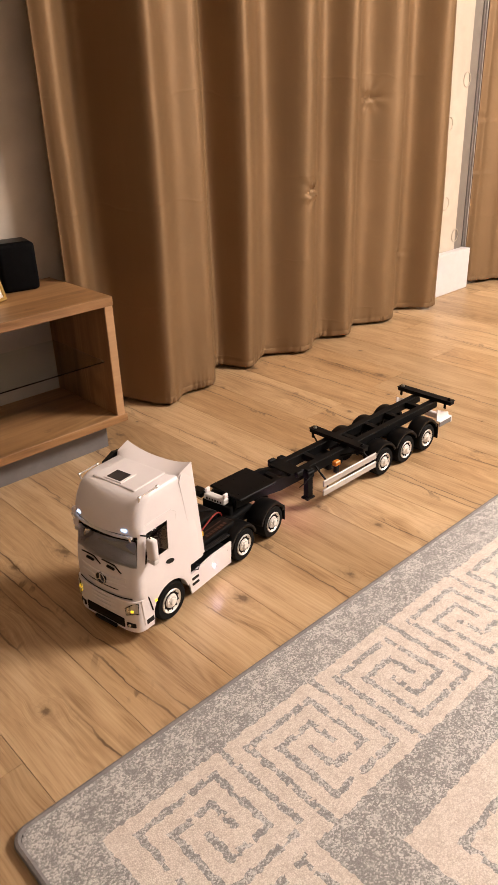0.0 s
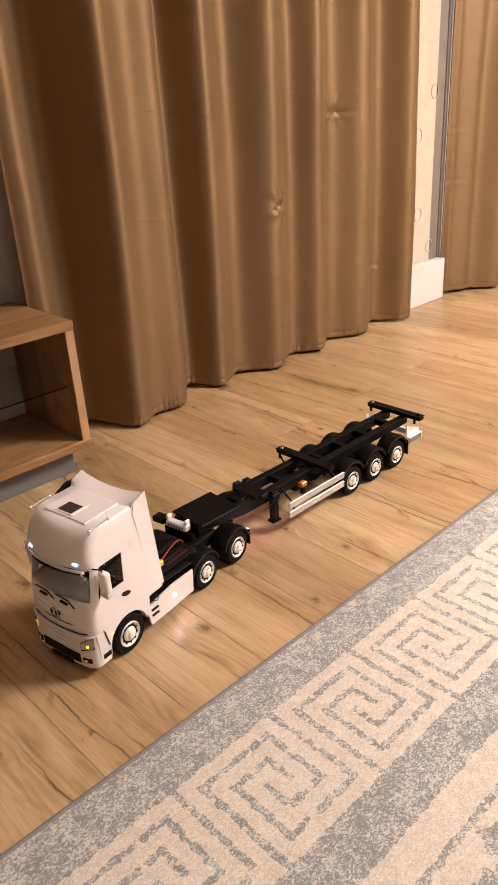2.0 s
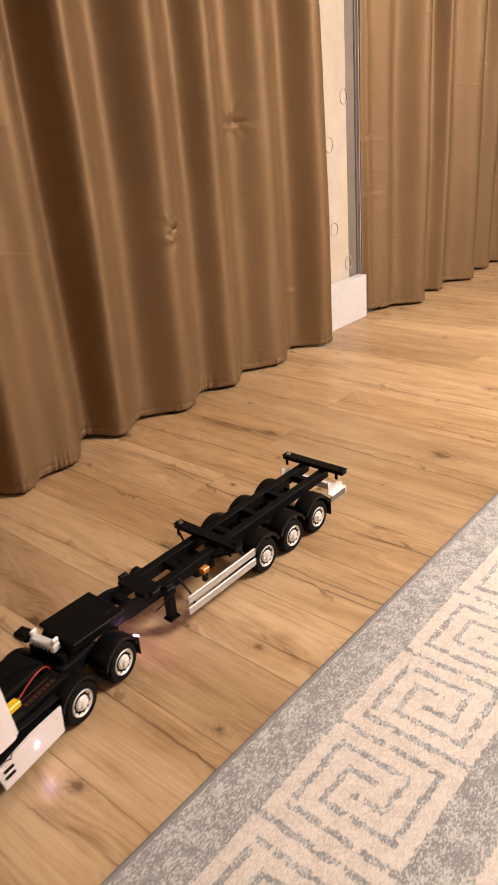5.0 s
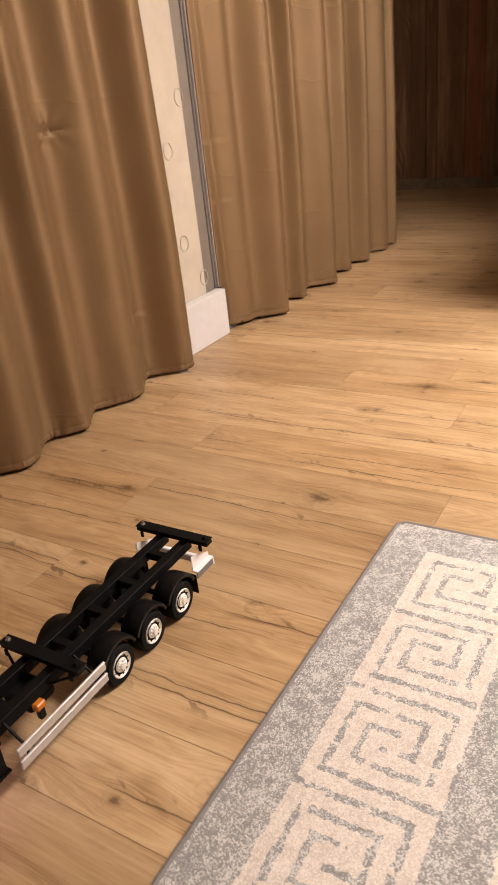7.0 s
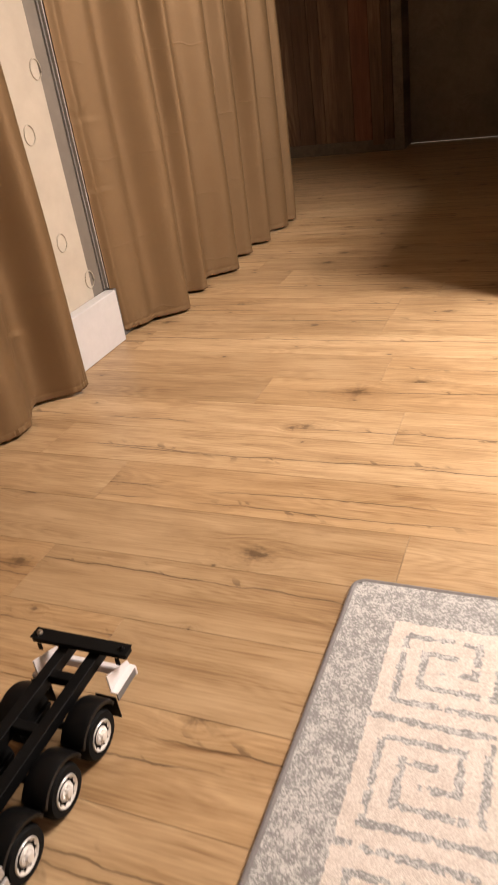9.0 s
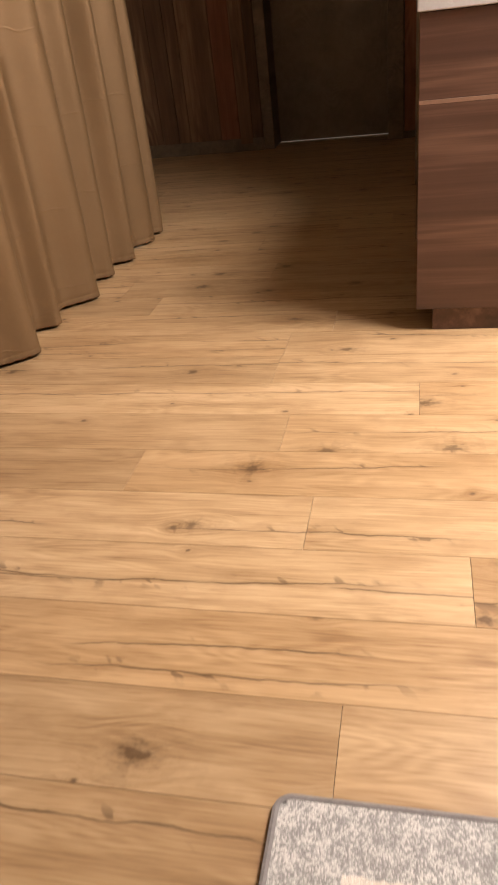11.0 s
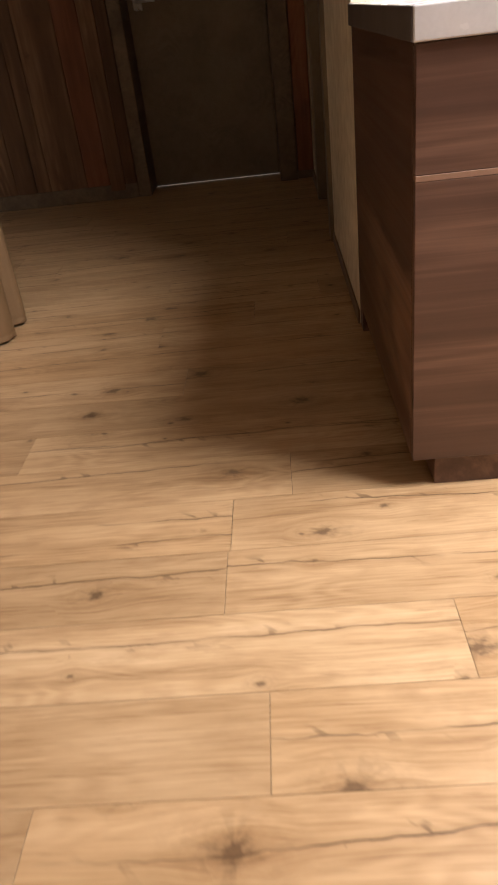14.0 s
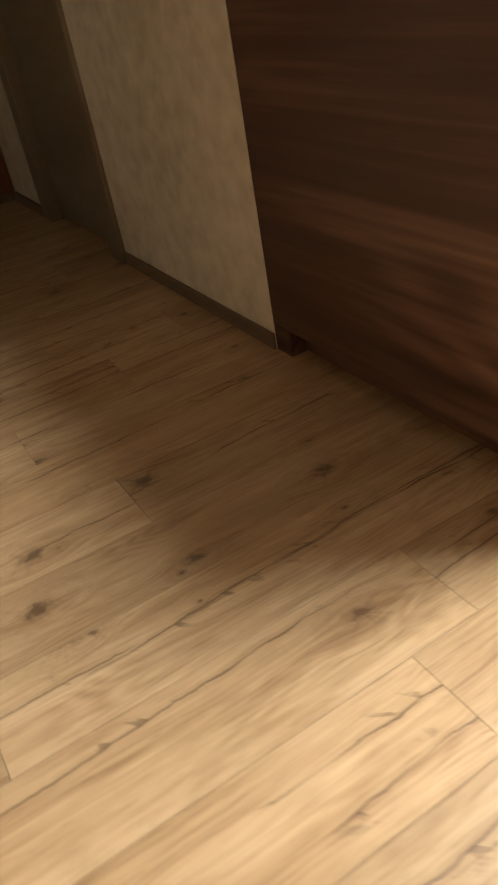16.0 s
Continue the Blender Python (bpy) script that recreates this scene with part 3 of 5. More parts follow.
# pier and window profile in the gap of the curtains
pier = tagged(box_part("window_pier", (3.20, 2.286, 0.0), (3.592, YW - 0.001, CEIL - 0.002), CREAM, None, 0.0), "cream concrete-look wall panel with round cast marks", "wall panel", "", "structure")
for rx, rz in ((3.575, 0.943), (3.484, 0.423), (3.588, 0.262), (3.462, 0.767)):
    bm = bmesh.new()
    tube(bm, [(rx + 0.026 * math.cos(a * math.tau / 24), 2.2845, rz + 0.030 * math.sin(a * math.tau / 24)) for a in range(24)], 0.0022, 6, True)
    part("cast_mark", bm, CREAM, pier, "round ring-shaped cast mark", True)
plinth = tagged(box_part("window_plinth", (3.15, 2.238, 0.0), (3.664, 2.284, 0.196), WHITE_PAINT, None, 0.003), "tall white painted plinth box under the panel", "plinth", "", "structure")
frame_w = thing("window_1", "aluminium window profiles and a grey strip for the pier's shade, behind curtain", "window", None, "", "structure")
# the shadow on the pier's right edge, built as a grey strip
box_part("reveal", (3.593, 2.2875, 0.0), (3.657, YW - 0.002, CEIL - 0.01), SHADE_GREY, frame_w, 0.0, "grey-brown strip for the shade on the pier")
for px, pw, py, mat in ((3.658, 0.007, 2.280, GREY_METAL), (3.6655, 0.009, 2.288, SHADE_GREY), (3.675, 0.006, 2.276, ALU), (3.6815, 0.012, 2.288, DARK_FRAME), (3.694, 0.007, 2.280, GREY_METAL), (3.7015, 0.09, 2.286, SHADE_GREY)):
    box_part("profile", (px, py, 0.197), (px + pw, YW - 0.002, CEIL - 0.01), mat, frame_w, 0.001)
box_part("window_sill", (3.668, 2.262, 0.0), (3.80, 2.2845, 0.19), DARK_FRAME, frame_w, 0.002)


# ------------------------------------------------------------------ hall end: boards and doors
def hall_boards():
    edges = [3.0, 2.93, 2.717, 2.593, 2.504, 2.274, 2.133, 2.038, 1.965]
    base = tagged(box_part("wall_boarding", (7.47, 1.90, 0.0), (7.738, YH - 0.001, CEIL - 0.002), DOOR_TRIM, None, 0.0),
                  "wall clad in vertical reclaimed wooden boards", "wall", "", "structure")
    rnd = random.Random(4)
    for i, (b, a) in enumerate(zip(edges, edges[1:])):
        out = rnd.uniform(0.0, 0.010)
        ob = part("board", box(bmesh.new(), (-1.25, -(b - a) / 2 + 0.0015, -0.012), (1.25, (b - a) / 2 - 0.0015, 0.012), 0.002),
                  RED_BOARD if i == 5 else RECLAIMED, base)
        ob.matrix_world = Matrix.Translation((7.456 - out, (a + b) / 2, 1.30)) @ pose(0, 0, 0, 0, -90, 0)
    box_part("bottom_rail", (7.435, 1.965, 0.0), (7.468, YH - 0.002, 0.088), DOOR_TRIM, base, 0.002)
    right = tagged(box_part("wall_boarding", (7.47, 0.877, 0.0), (7.738, 0.975, CEIL - 0.002), DOOR_TRIM, None, 0.0),
                   "narrow strip of reclaimed boards beside the door", "wall", "", "structure")
    ob = part("board", box(bmesh.new(), (-1.25, -0.046, -0.012), (1.25, 0.046, 0.012), 0.002), RED_BOARD, right)
    ob.matrix_world = Matrix.Translation((7.456, 0.925, 1.30)) @ pose(0, 0, 0, 0, -90, 0)


def hall_door():
    d = thing("door_1", "closed dark grey-brown hall door in a wooden frame", "door", None, "", "structure")
    box_part("leaf", (7.690, 1.085, 0.006), (7.730, 1.885, 2.06), DOOR_DARK, d, 0.003)
    box_part("jamb", (7.44, 1.887, 0.0), (7.736, 1.963, 2.14), DOOR_TRIM, d, 0.003)
    box_part("jamb", (7.44, 0.977, 0.0), (7.736, 1.083, 2.14), DOOR_TRIM, d, 0.003)
    box_part("head", (7.44, 1.085, 2.065), (7.736, 1.885, 2.14), DOOR_TRIM, d, 0.003)
    # glowing strip in place of light that leaks under the leaf
    box_part("gap_light", (7.682, 1.085, 0.001), (7.6895, 1.885, 0.0055), DOOR_GAP, d, 0.0, "thin line of light under the door")
    h = box_part("handle_plate", (7.682, 1.80, 0.985), (7.6895, 1.85, 1.06), STEEL, d, 0.002, "square steel handle plate")
    bm = bmesh.new()
    tube(bm, [(7.683, 1.825, 1.03), (7.645, 1.825, 1.03), (7.642, 1.80, 1.03), (7.642, 1.72, 1.03)], 0.009, 10)
    part("lever", bm, STEEL, h, "steel lever handle", True)
    box_part("wall_over_door", (7.47, 0.977, 2.142), (7.736, 1.963, CEIL - 0.002), DOOR_TRIM, d, 0.0)


def side_door():
    d = thing("door_2", "closed dark wooden side door in the corridor", "door", None, "", "structure")
    box_part("leaf", (6.16, 0.800, 0.012), (6.86, 0.840, 2.0), DOOR_DARK, d, 0.003)
    box_part("jamb", (6.05, 0.757, 0.0), (6.158, 0.892, 2.058), DOOR_DARK, d, 0.003)
    box_part("jamb", (6.862, 0.757, 0.0), (6.972, 0.892, 2.058), DOOR_DARK, d, 0.003)
    box_part("head", (6.16, 0.757, 2.003), (6.86, 0.892, 2.058), DOOR_DARK, d, 0.003)


hall_boards()
hall_door()
side_door()


# ------------------------------------------------------------------ kitchen unit
def kitchen_unit():
    u = thing("kitchen_cabinet", "dark walnut-veneer kitchen cabinet with horizontal grain", "cabinet")
    y1, y0 = 0.875, -0.05

    def run(name, lo, hi, label="", parent=u):
        """A walnut panel whose grain runs along the local x axis."""
        s = [b - a for a, b in zip(lo, hi)]
        c = Vector([(a + b) / 2 for a, b in zip(lo, hi)])
        if s[1] >= s[0]:
            ob = part(name, box(bmesh.new(), (-s[1] / 2, -s[0] / 2, -s[2] / 2), (s[1] / 2, s[0] / 2, s[2] / 2), 0.0015), WALNUT, parent, label)
            ob.matrix_world = Matrix.Translation(c) @ pose(0, 0, 0, 0, 0, 90)
        else:
            ob = part(name, box(bmesh.new(), (-s[0] / 2, -s[1] / 2, -s[2] / 2), (s[0] / 2, s[1] / 2, s[2] / 2), 0.0015), WALNUT, parent, label)
            ob.matrix_world = Matrix.Translation(c)
        return ob
    run("side_panel", (4.122, y1 - 0.020, 0.073), (5.068, y1, 0.872), "dark walnut end panel")
    run("body", (4.124, y0, 0.073), (5.066, y1 - 0.022, 0.870))
    run("drawer_front", (4.100, y0, 0.6655), (4.121, y1, 0.871), "upper walnut drawer front")
    run("drawer_front", (4.0985, y0, 0.073), (4.121, y1, 0.6550), "tall lower walnut front")
    # strip paler than the fronts, set between upper and lower front
    box_part("grip_rail", (4.0983, y0, 0.6551), (4.120, y1 - 0.001, 0.6652), PALE_WALNUT, u, 0.0005, "pale brown edge strip under the drawer")
    run("plinth", (4.112, y0, 0.0), (5.06, y1 - 0.050, 0.072), "recessed dark walnut plinth")
    run("plinth_end", (5.000, y1 - 0.049, 0.0), (5.068, y1 - 0.001, 0.072), "dark walnut filler at the wall")
    t = tagged(part("worktop", box(bmesh.new(), (4.092, y0 - 0.02, 0.8725), (5.068, y1 + 0.006, 0.925), 0.003, None, 2), WHITE_TOP), "thick white kitchen worktop", "worktop")
    # thin strip that makes the worktop's hall end darker than its top
    box_part("edge_band", (4.094, y1 + 0.0062, 0.874), (5.066, y1 + 0.0085, 0.9235), END_STRIP, t, 0.0005, "dark grey-brown strip over the end")
    return u


kitchen_unit()


# ------------------------------------------------------------------ curtains
def curtain(name, knots, drift, lift, soften, seed, dimples, label, end_lean=0.0):
    """Cloth whose plan runs through the turning points knots = (x, y), creases and crests by turns, rounded over
    the width soften; further up the folds wander by drift and swell by lift."""
    rnd = random.Random(seed)
    per, top = 20, 2.52
    wander = [rnd.uniform(0.5, 1.3) for _ in knots]
    swing = [rnd.uniform(0, 6.28) for _ in knots]
    grow = [rnd.uniform(0.7, 1.3) for _ in knots]
    cols = [(i, k / per) for i in range(len(knots) - 1) for k in range(per + (i == len(knots) - 2))]
    deep = max(y for x, y in knots)
    taps = [(d / 4, math.exp(-1.6 * (d / 4) ** 2)) for d in range(-4, 5)]
    total = sum(w for d, w in taps)

    def knot(i, z):
        x, y = knots[i]
        h = math.tanh(1.6 * z)
        inner = min(1.0, 0.5 * i, max(0.0, (len(knots) - 1 - i) / 3 - 0.34))
        x += inner * (drift * wander[i] * h + 0.006 * math.sin(2.1 * z + swing[i]) * h)
        x -= end_lean * z * max(0.0, 1 - (len(knots) - 1 - i) / 8)
        y += (lift * grow[i] * h * (0.5 if y > deep - 0.05 else -0.5)) + 0.004 * math.sin(1.9 * z + swing[i])
        return x, y

    def plan(z):
        """The rounded plan at the height z: every column's x and y."""
        at = [knot(i, z) for i in range(len(knots))]
        kx, ky = np.array([p[0] for p in at]), np.array([p[1] for p in at])
        xs = np.array([kx[i] + (kx[i + 1] - kx[i]) * u for i, u in cols])
        ys = np.zeros(len(xs))
        for d, w in taps:
            # ends keep their place
            reach = np.minimum(soften, np.minimum(xs - kx[0], kx[-1] - xs))
            q = xs + d * reach
            k = np.clip(np.searchsorted(kx, q) - 1, 0, len(kx) - 2)
            u = np.clip((q - kx[k]) / (kx[k + 1] - kx[k]), 0, 1)
            ys += w / total * (ky[k] + (ky[k + 1] - ky[k]) * (0.5 - 0.5 * np.cos(np.pi * u)))
        return xs, ys

    def place(x, y, z):
        y += 0.006 * noise.noise((x * 3.0, z * 1.3, seed)) + 0.0022 * noise.noise((x * 9, z * 3.0, seed + 3)) + 0.0012 * noise.noise((x * 22, z * 6.0, seed + 5))
        for px, pz, s in dimples:
            dx, dz = x - px, z - pz
            q = math.hypot(dx, dz * 1.2)
            if q < 0.22:
                ang = math.atan2(dz, dx)
                y += 1.5 * s * (0.016 * math.exp(-(dx / 0.045) ** 2 - (dz / 0.012) ** 2) - 0.012 * math.exp(-(dx / 0.06) ** 2 - ((dz + 0.016) / 0.010) ** 2)
                                + 0.007 * math.exp(-(q / 0.06) ** 2) * math.cos(9 * ang + 1.0))
        if z < 0.10:
            # gathered hem
            w = 1 - z / 0.10
            y += w * w * (0.0040 * math.sin(230 * x + 5 * math.sin(37 * x)) + 0.0045 * noise.noise((x * 34, z * 16, seed + 9)))
        return x, min(y, 2.327)
    bm = bmesh.new()
    grid = []
    levels = [0.012, 0.017, 0.024, 0.030, 0.0335, 0.037, 0.050, 0.068, 0.09] + [0.09 + 0.0095 * r for r in range(1, 131)] + [1.325 + (top - 1.325) * r / 24 for r in range(1, 25)]
    tuck = [0.0016, 0.0002, 0.0, 0.0, 0.0014, 0.0]
    for r, z in enumerate(levels):
        line = []
        for x, y in zip(*plan(z)):
            x, y = place(float(x), float(y), z)
            hang = (0.012 * max(0.0, min(1.0, (y - deep + 0.07) / 0.07)) + 0.0022 * noise.noise((x * 9, 0, seed)) + 0.0014 * math.sin(120 * x + 3 * math.sin(37 * x))) * max(0.0, 1 - z / 0.1)
            line.append(bm.verts.new((x, y + (tuck[r] if r < 6 else 0.0), z + hang)))
        grid.append(line)
    for a, b in zip(grid, grid[1:]):
        for k in range(len(a) - 1):
            bm.faces.new((a[k], a[k + 1], b[k + 1], b[k]))
    c = tagged(part(name, bm, CURTAIN, None, "", True), label, "curtain", "curtains along the window wall")
    solid = c.modifiers.new("cloth", "SOLIDIFY")
    solid.thickness, solid.offset = 0.002, 1.0
    return c


curtain("curtain", [(1.435, 2.245), (1.475, 2.215), (1.61, 2.300), (1.71, 2.128), (1.815, 2.174), (1.905, 2.158), (2.048, 2.284), (2.122, 2.190), (2.255, 2.250), (2.40, 2.158), (2.55, 2.240),
                    (2.645, 2.168), (2.785, 2.243), (2.925, 2.166), (3.10, 2.248), (3.215, 2.145), (3.262, 2.150), (3.290, 2.185)],
        0.006, 0.034, 0.025, 3, [(2.43, 0.608, 0.65), (2.80, 0.90, 0.35), (3.05, 0.27, 0.25)],
        "long brown satin curtain hanging in soft folds to the floor", 0.045)
curtain("curtain", [(3.688, 2.272), (3.715, 2.246), (3.826, 2.213), (3.968, 2.110), (4.050, 2.228), (4.150, 2.206), (4.214, 2.132), (4.282, 2.228), (4.350, 2.206), (4.488, 2.104), (4.570, 2.228),
                    (4.664, 2.198), (4.745, 2.122), (4.805, 2.222), (4.868, 2.195), (4.955, 2.104), (5.030, 2.220), (5.111, 2.184), (5.235, 2.106), (5.305, 2.190), (5.385, 2.104), (5.413, 2.165)],
        0.006, 0.014, 0.009, 8,
        [(3.72, 0.55, 0.12), (3.725, 0.78, 0.12)], "long brown curtain in even pleats next to the hall")


# ------------------------------------------------------------------ low bench by the wall
def media_bench():
    b = thing("media_bench", "low oak-look open media bench with a glass shelf", "bench")
    xl, xr, yf, yb = 0.10, 1.433, 1.985, 2.318
    part("top_board", box(bmesh.new(), (xl, yf - 0.004, 0.435), (xr, yb, 0.4605), 0.0015), BENCH_OAK, b)
    part("bottom_board", box(bmesh.new(), (xl, yf - 0.004, 0.090), (xr + 0.006, yb, 0.1145), 0.0015), BENCH_OAK, b)
    for x in (xl, xr - 0.028):
        ob = part("side_panel", box(bmesh.new(), (-0.160, -(yb - yf) / 2, -0.013), (0.160, (yb - yf) / 2, 0.013), 0.0012), BENCH_OAK, b)
        ob.matrix_world = Matrix.Translation((x + 0.013, (yf + yb) / 2, 0.2748)) @ pose(0, 0, 0, 0, 90, 0)
        box_part("edge_strip", (x + 0.0005, yf - 0.003, 0.1148), (x + 0.0255, yf - 0.0002, 0.4348), EDGE_OAK, b, 0.0005, "pale edge band")
    box_part("back_panel", (xl + 0.03, yb - 0.012, 0.1148), (xr - 0.03, yb - 0.002, 0.4345), BACK_PANEL, b, 0.0)
    box_part("glass_shelf", (xl + 0.03, yf + 0.03, 0.270), (xr - 0.0285, yb - 0.014, 0.2735), SHELF_GLASS, b, 0.0005, "clear glass shelf")
    box_part("plinth", (xl + 0.05, yf + 0.055, 0.0), (xr - 0.036, yb - 0.01, 0.0895), GREY_PLINTH, b, 0.001, "recessed dark grey plinth")
    return b


media_bench()


def speaker():
    bm = bmesh.new()
    box(bm, (-0.052, -0.045, 0.0), (0.052, 0.045, 0.132), 0.012, None, 3)
    s = tagged(part("loudspeaker", bm, BLACK_CLOTH, None, "", True), "small black cloth-covered loudspeaker on the bench", "loudspeaker")
    s.matrix_world = pose(1.304, 2.262, 0.4607, 0, 0, -12)
    part("top_cap", box(bmesh.new(), (-0.040, -0.034, 0.132), (0.040, 0.034, 0.1345), 0.001), BLACK_PLASTIC, s)


def picture_frame():
    f = thing("picture_frame", "small gilt picture frame standing on the bench", "picture frame", pose(1.175, 2.15, 0.462, -14, 0, 25))
    for lo, hi in (((-0.05, -0.005, 0.0), (0.05, 0.005, 0.009)), ((-0.05, -0.005, 0.111), (0.05, 0.005, 0.12)),
                   ((-0.05, -0.005, 0.0092), (-0.041, 0.005, 0.1108)), ((0.041, -0.005, 0.0092), (0.05, 0.005, 0.1108))):
        box_part("rail", lo, hi, GOLD, f, 0.0015)
    box_part("sheet", (-0.0408, -0.001, 0.0093), (0.0408, 0.002, 0.1107), PAPER, f, 0.0)


speaker()
picture_frame()


# ------------------------------------------------------------------ rug with a key-pattern border
def rug():
    P = 0.2155
    u = P / 18
    x0, x1 = 0.585, 2.492
    mx = (x1 - x0 - 8 * P) / 2
    ncells_y = 6
    my = 0.095
    y1 = 1.052
    y0 = y1 - ncells_y * P - 2 * my
    # two arms winding into each square, one the other turned half round
    arm = [(k, 15) for k in range(2, 18)] + [(2, k) for k in range(3, 16)] + [(k, 3) for k in range(2, 13)]
    arm += [(12, k) for k in range(3, 10)] + [(k, 9) for k in range(8, 13)]
    ring = set(arm) | {(17 - a, 15 - b) for a, b in arm}

    def worn(x, y):
        """Gaps where the pattern's lines have faded."""
        return noise.noise((x * 55, y * 55, 7.0)) > 0.33

    def cream(x, y):
        a, b = x - x0 - mx, y1 - my - y           # along and across, from the corner of the first cell
        L, W = 8 * P, ncells_y * P
        if a < 0 or b < 0 or a >= L or b >= W:
            return False
        ci, cj = int(a / P), int(b / P)
        if ci in (0, 7) or cj in (0, ncells_y - 1):
            i, j = int((a % P) / u), int((b % P) / u)
            if cj in (0, ncells_y - 1):
                return (j, (18 - i) % 18) not in ring or (i == 0 and ci == 0) or worn(x, y)
            return (i, j) not in ring or worn(x, y)
        g = 0.40 * P
        if a < P + g or a >= L - P - g or b < P + g or b >= W - P - g:
            return False
        d = min(a - P - g, L - P - g - a, b - P - g, W - P - g - b)
        if d < 0.062:
            return not (0.050 < d < 0.062) or worn(x, y)
        # faded clouds on the middle field
        return noise.noise((x * 17, y * 17, 1.5)) + 0.6 * noise.noise((x * 45, y * 45, 4.0)) < 0.22
    s = u / 2
    nx, ny = int(round((x1 - x0) / s)), int(round((y1 - y0) / s))
    rnd = np.random.RandomState(5)
    jx, jy, jz = (rnd.uniform(-1, 1, (nx + 1, ny + 1)) for _ in range(3))
    verts, faces, mats = [], [], []
    for i in range(nx + 1):
        for j in range(ny + 1):
            inner = 0 < i < nx and 0 < j < ny
            k = 1.0 if inner else 0.0
            verts.append((x0 + i * (x1 - x0) / nx + k * 0.0026 * jx[i, j], y0 + j * (y1 - y0) / ny + k * 0.0026 * jy[i, j], 0.0105 + k * 0.0002 * jz[i, j]))
    for i in range(nx):
        for j in range(ny):
            near = min(i, nx - 1 - i) + min(j, ny - 1 - j) < 3
            if near and min(i, nx - 1 - i) < 3 and min(j, ny - 1 - j) < 3:
                continue
            a = i * (ny + 1) + j
            faces.append((a, a + ny + 1, a + ny + 2, a + 1))
            mats.append(1 if cream(x0 + (i + 0.5) * s, y0 + (j + 0.5) * (y1 - y0) / ny) else 0)
    me = bpy.data.meshes.new("rug")
    me.from_pydata(verts, [], faces)
    me.materials.append(RUG_GREY), me.materials.append(RUG_CREAM)
    me.polygons.foreach_set("material_index", mats)
    me.update()
    me.shade_smooth()
    r = tagged(new("rug", me), "grey and cream woven rug with a square key-pattern border", "rug")
    c = 0.022
    pts = []
    for cx, cy, a0 in ((x1 - c, y1 - c, 0), (x0 + c, y1 - c, 90), (x0 + c, y0 + c, 180), (x1 - c, y0 + c, 270)):
        for k in range(7):
            a = radians(a0 + 15 * k)
            pts.append((cx + c * math.cos(a), cy + c * math.sin(a), 0.0062))
    full = []
    for p, q in zip(pts, pts[1:] + pts[:1]):
        steps = max(1, int(math.dist(p, q) / 0.04))
        full += [tuple(p[i] + (q[i] - p[i]) * k / steps for i in range(3)) for k in range(steps)]
    part("binding", tube(bmesh.new(), full, 0.0062, 8, True), RUG_EDGE, r, "stitched grey edge binding", True)
    part("backing", box(bmesh.new(), (x0 + 0.006, y0 + 0.006, 0.0005), (x1 - 0.006, y1 - 0.006, 0.008), 0.002), RUG_EDGE, r)


rug()


# ------------------------------------------------------------------ toy lorry: shared parts
def wheel(parent, x, y, z, out, width, r=0.040):
    """A wheel whose outer face looks along out (+1 left, -1 right)."""
    bm = bmesh.new()
    w = width
    prof = [(r * 0.60, 0.0), (r * 0.66, 0.002), (r * 0.90, 0.0015), (r * 0.985, -0.004), (r, -0.007), (r, -w + 0.006), (r * 0.97, -w + 0.002), (r * 0.6, -w)]
    lathe(bm, [(a, b * out) for a, b in prof], "y", 64)
    for v in bm.verts:
        rad = math.hypot(v.co.x, v.co.z)
        if rad > r * 0.98:
            k = round(math.atan2(v.co.z, v.co.x) / math.tau * 64)
            f = 1.0 if k % 2 else 0.972
            v.co.x *= f
            v.co.z *= f
    t = part("wheel", bm, RUBBER, parent, "black treaded rubber tyre", True)
    t.location = (x, y, z)
    bm = bmesh.new()
    lathe(bm, [(r * b, out * a) for b, a in ((0.61, -0.010), (0.625, 0.0014), (0.595, 0.0030), (0.555, 0.0014), (0.41, -0.0008), (0.35, 0.0002), (0.32, 0.0030), (0.19, 0.0034), (0.16, 0.0075), (0.0001, 0.0082))], "y", 28)
    for k in range(10):
        a = k * math.tau / 10
        m = Matrix.Translation((r * 0.245 * math.cos(a), out * 0.0035, r * 0.245 * math.sin(a)))
        box(bm, (-0.0011, -0.0016, -0.0011), (0.0011, 0.0016, 0.0011), 0.0, m)
    rim = part("rim", bm, RIM_SILVER, t, "chromed dish rim with wheel nuts", True)
    bm = bmesh.new()
    for k in range(10):
        a = (k + 0.5) * math.tau / 10
        lathe(bm, [(r * 0.050, out * -0.006), (r * 0.050, out * 0.0009), (0.0001, out * 0.0010)], "y", 10, (r * 0.475 * math.cos(a), 0, r * 0.475 * math.sin(a)))
    part("vent_holes", bm, BLACK_SATIN, t, "dark round holes in the rim")
    return t


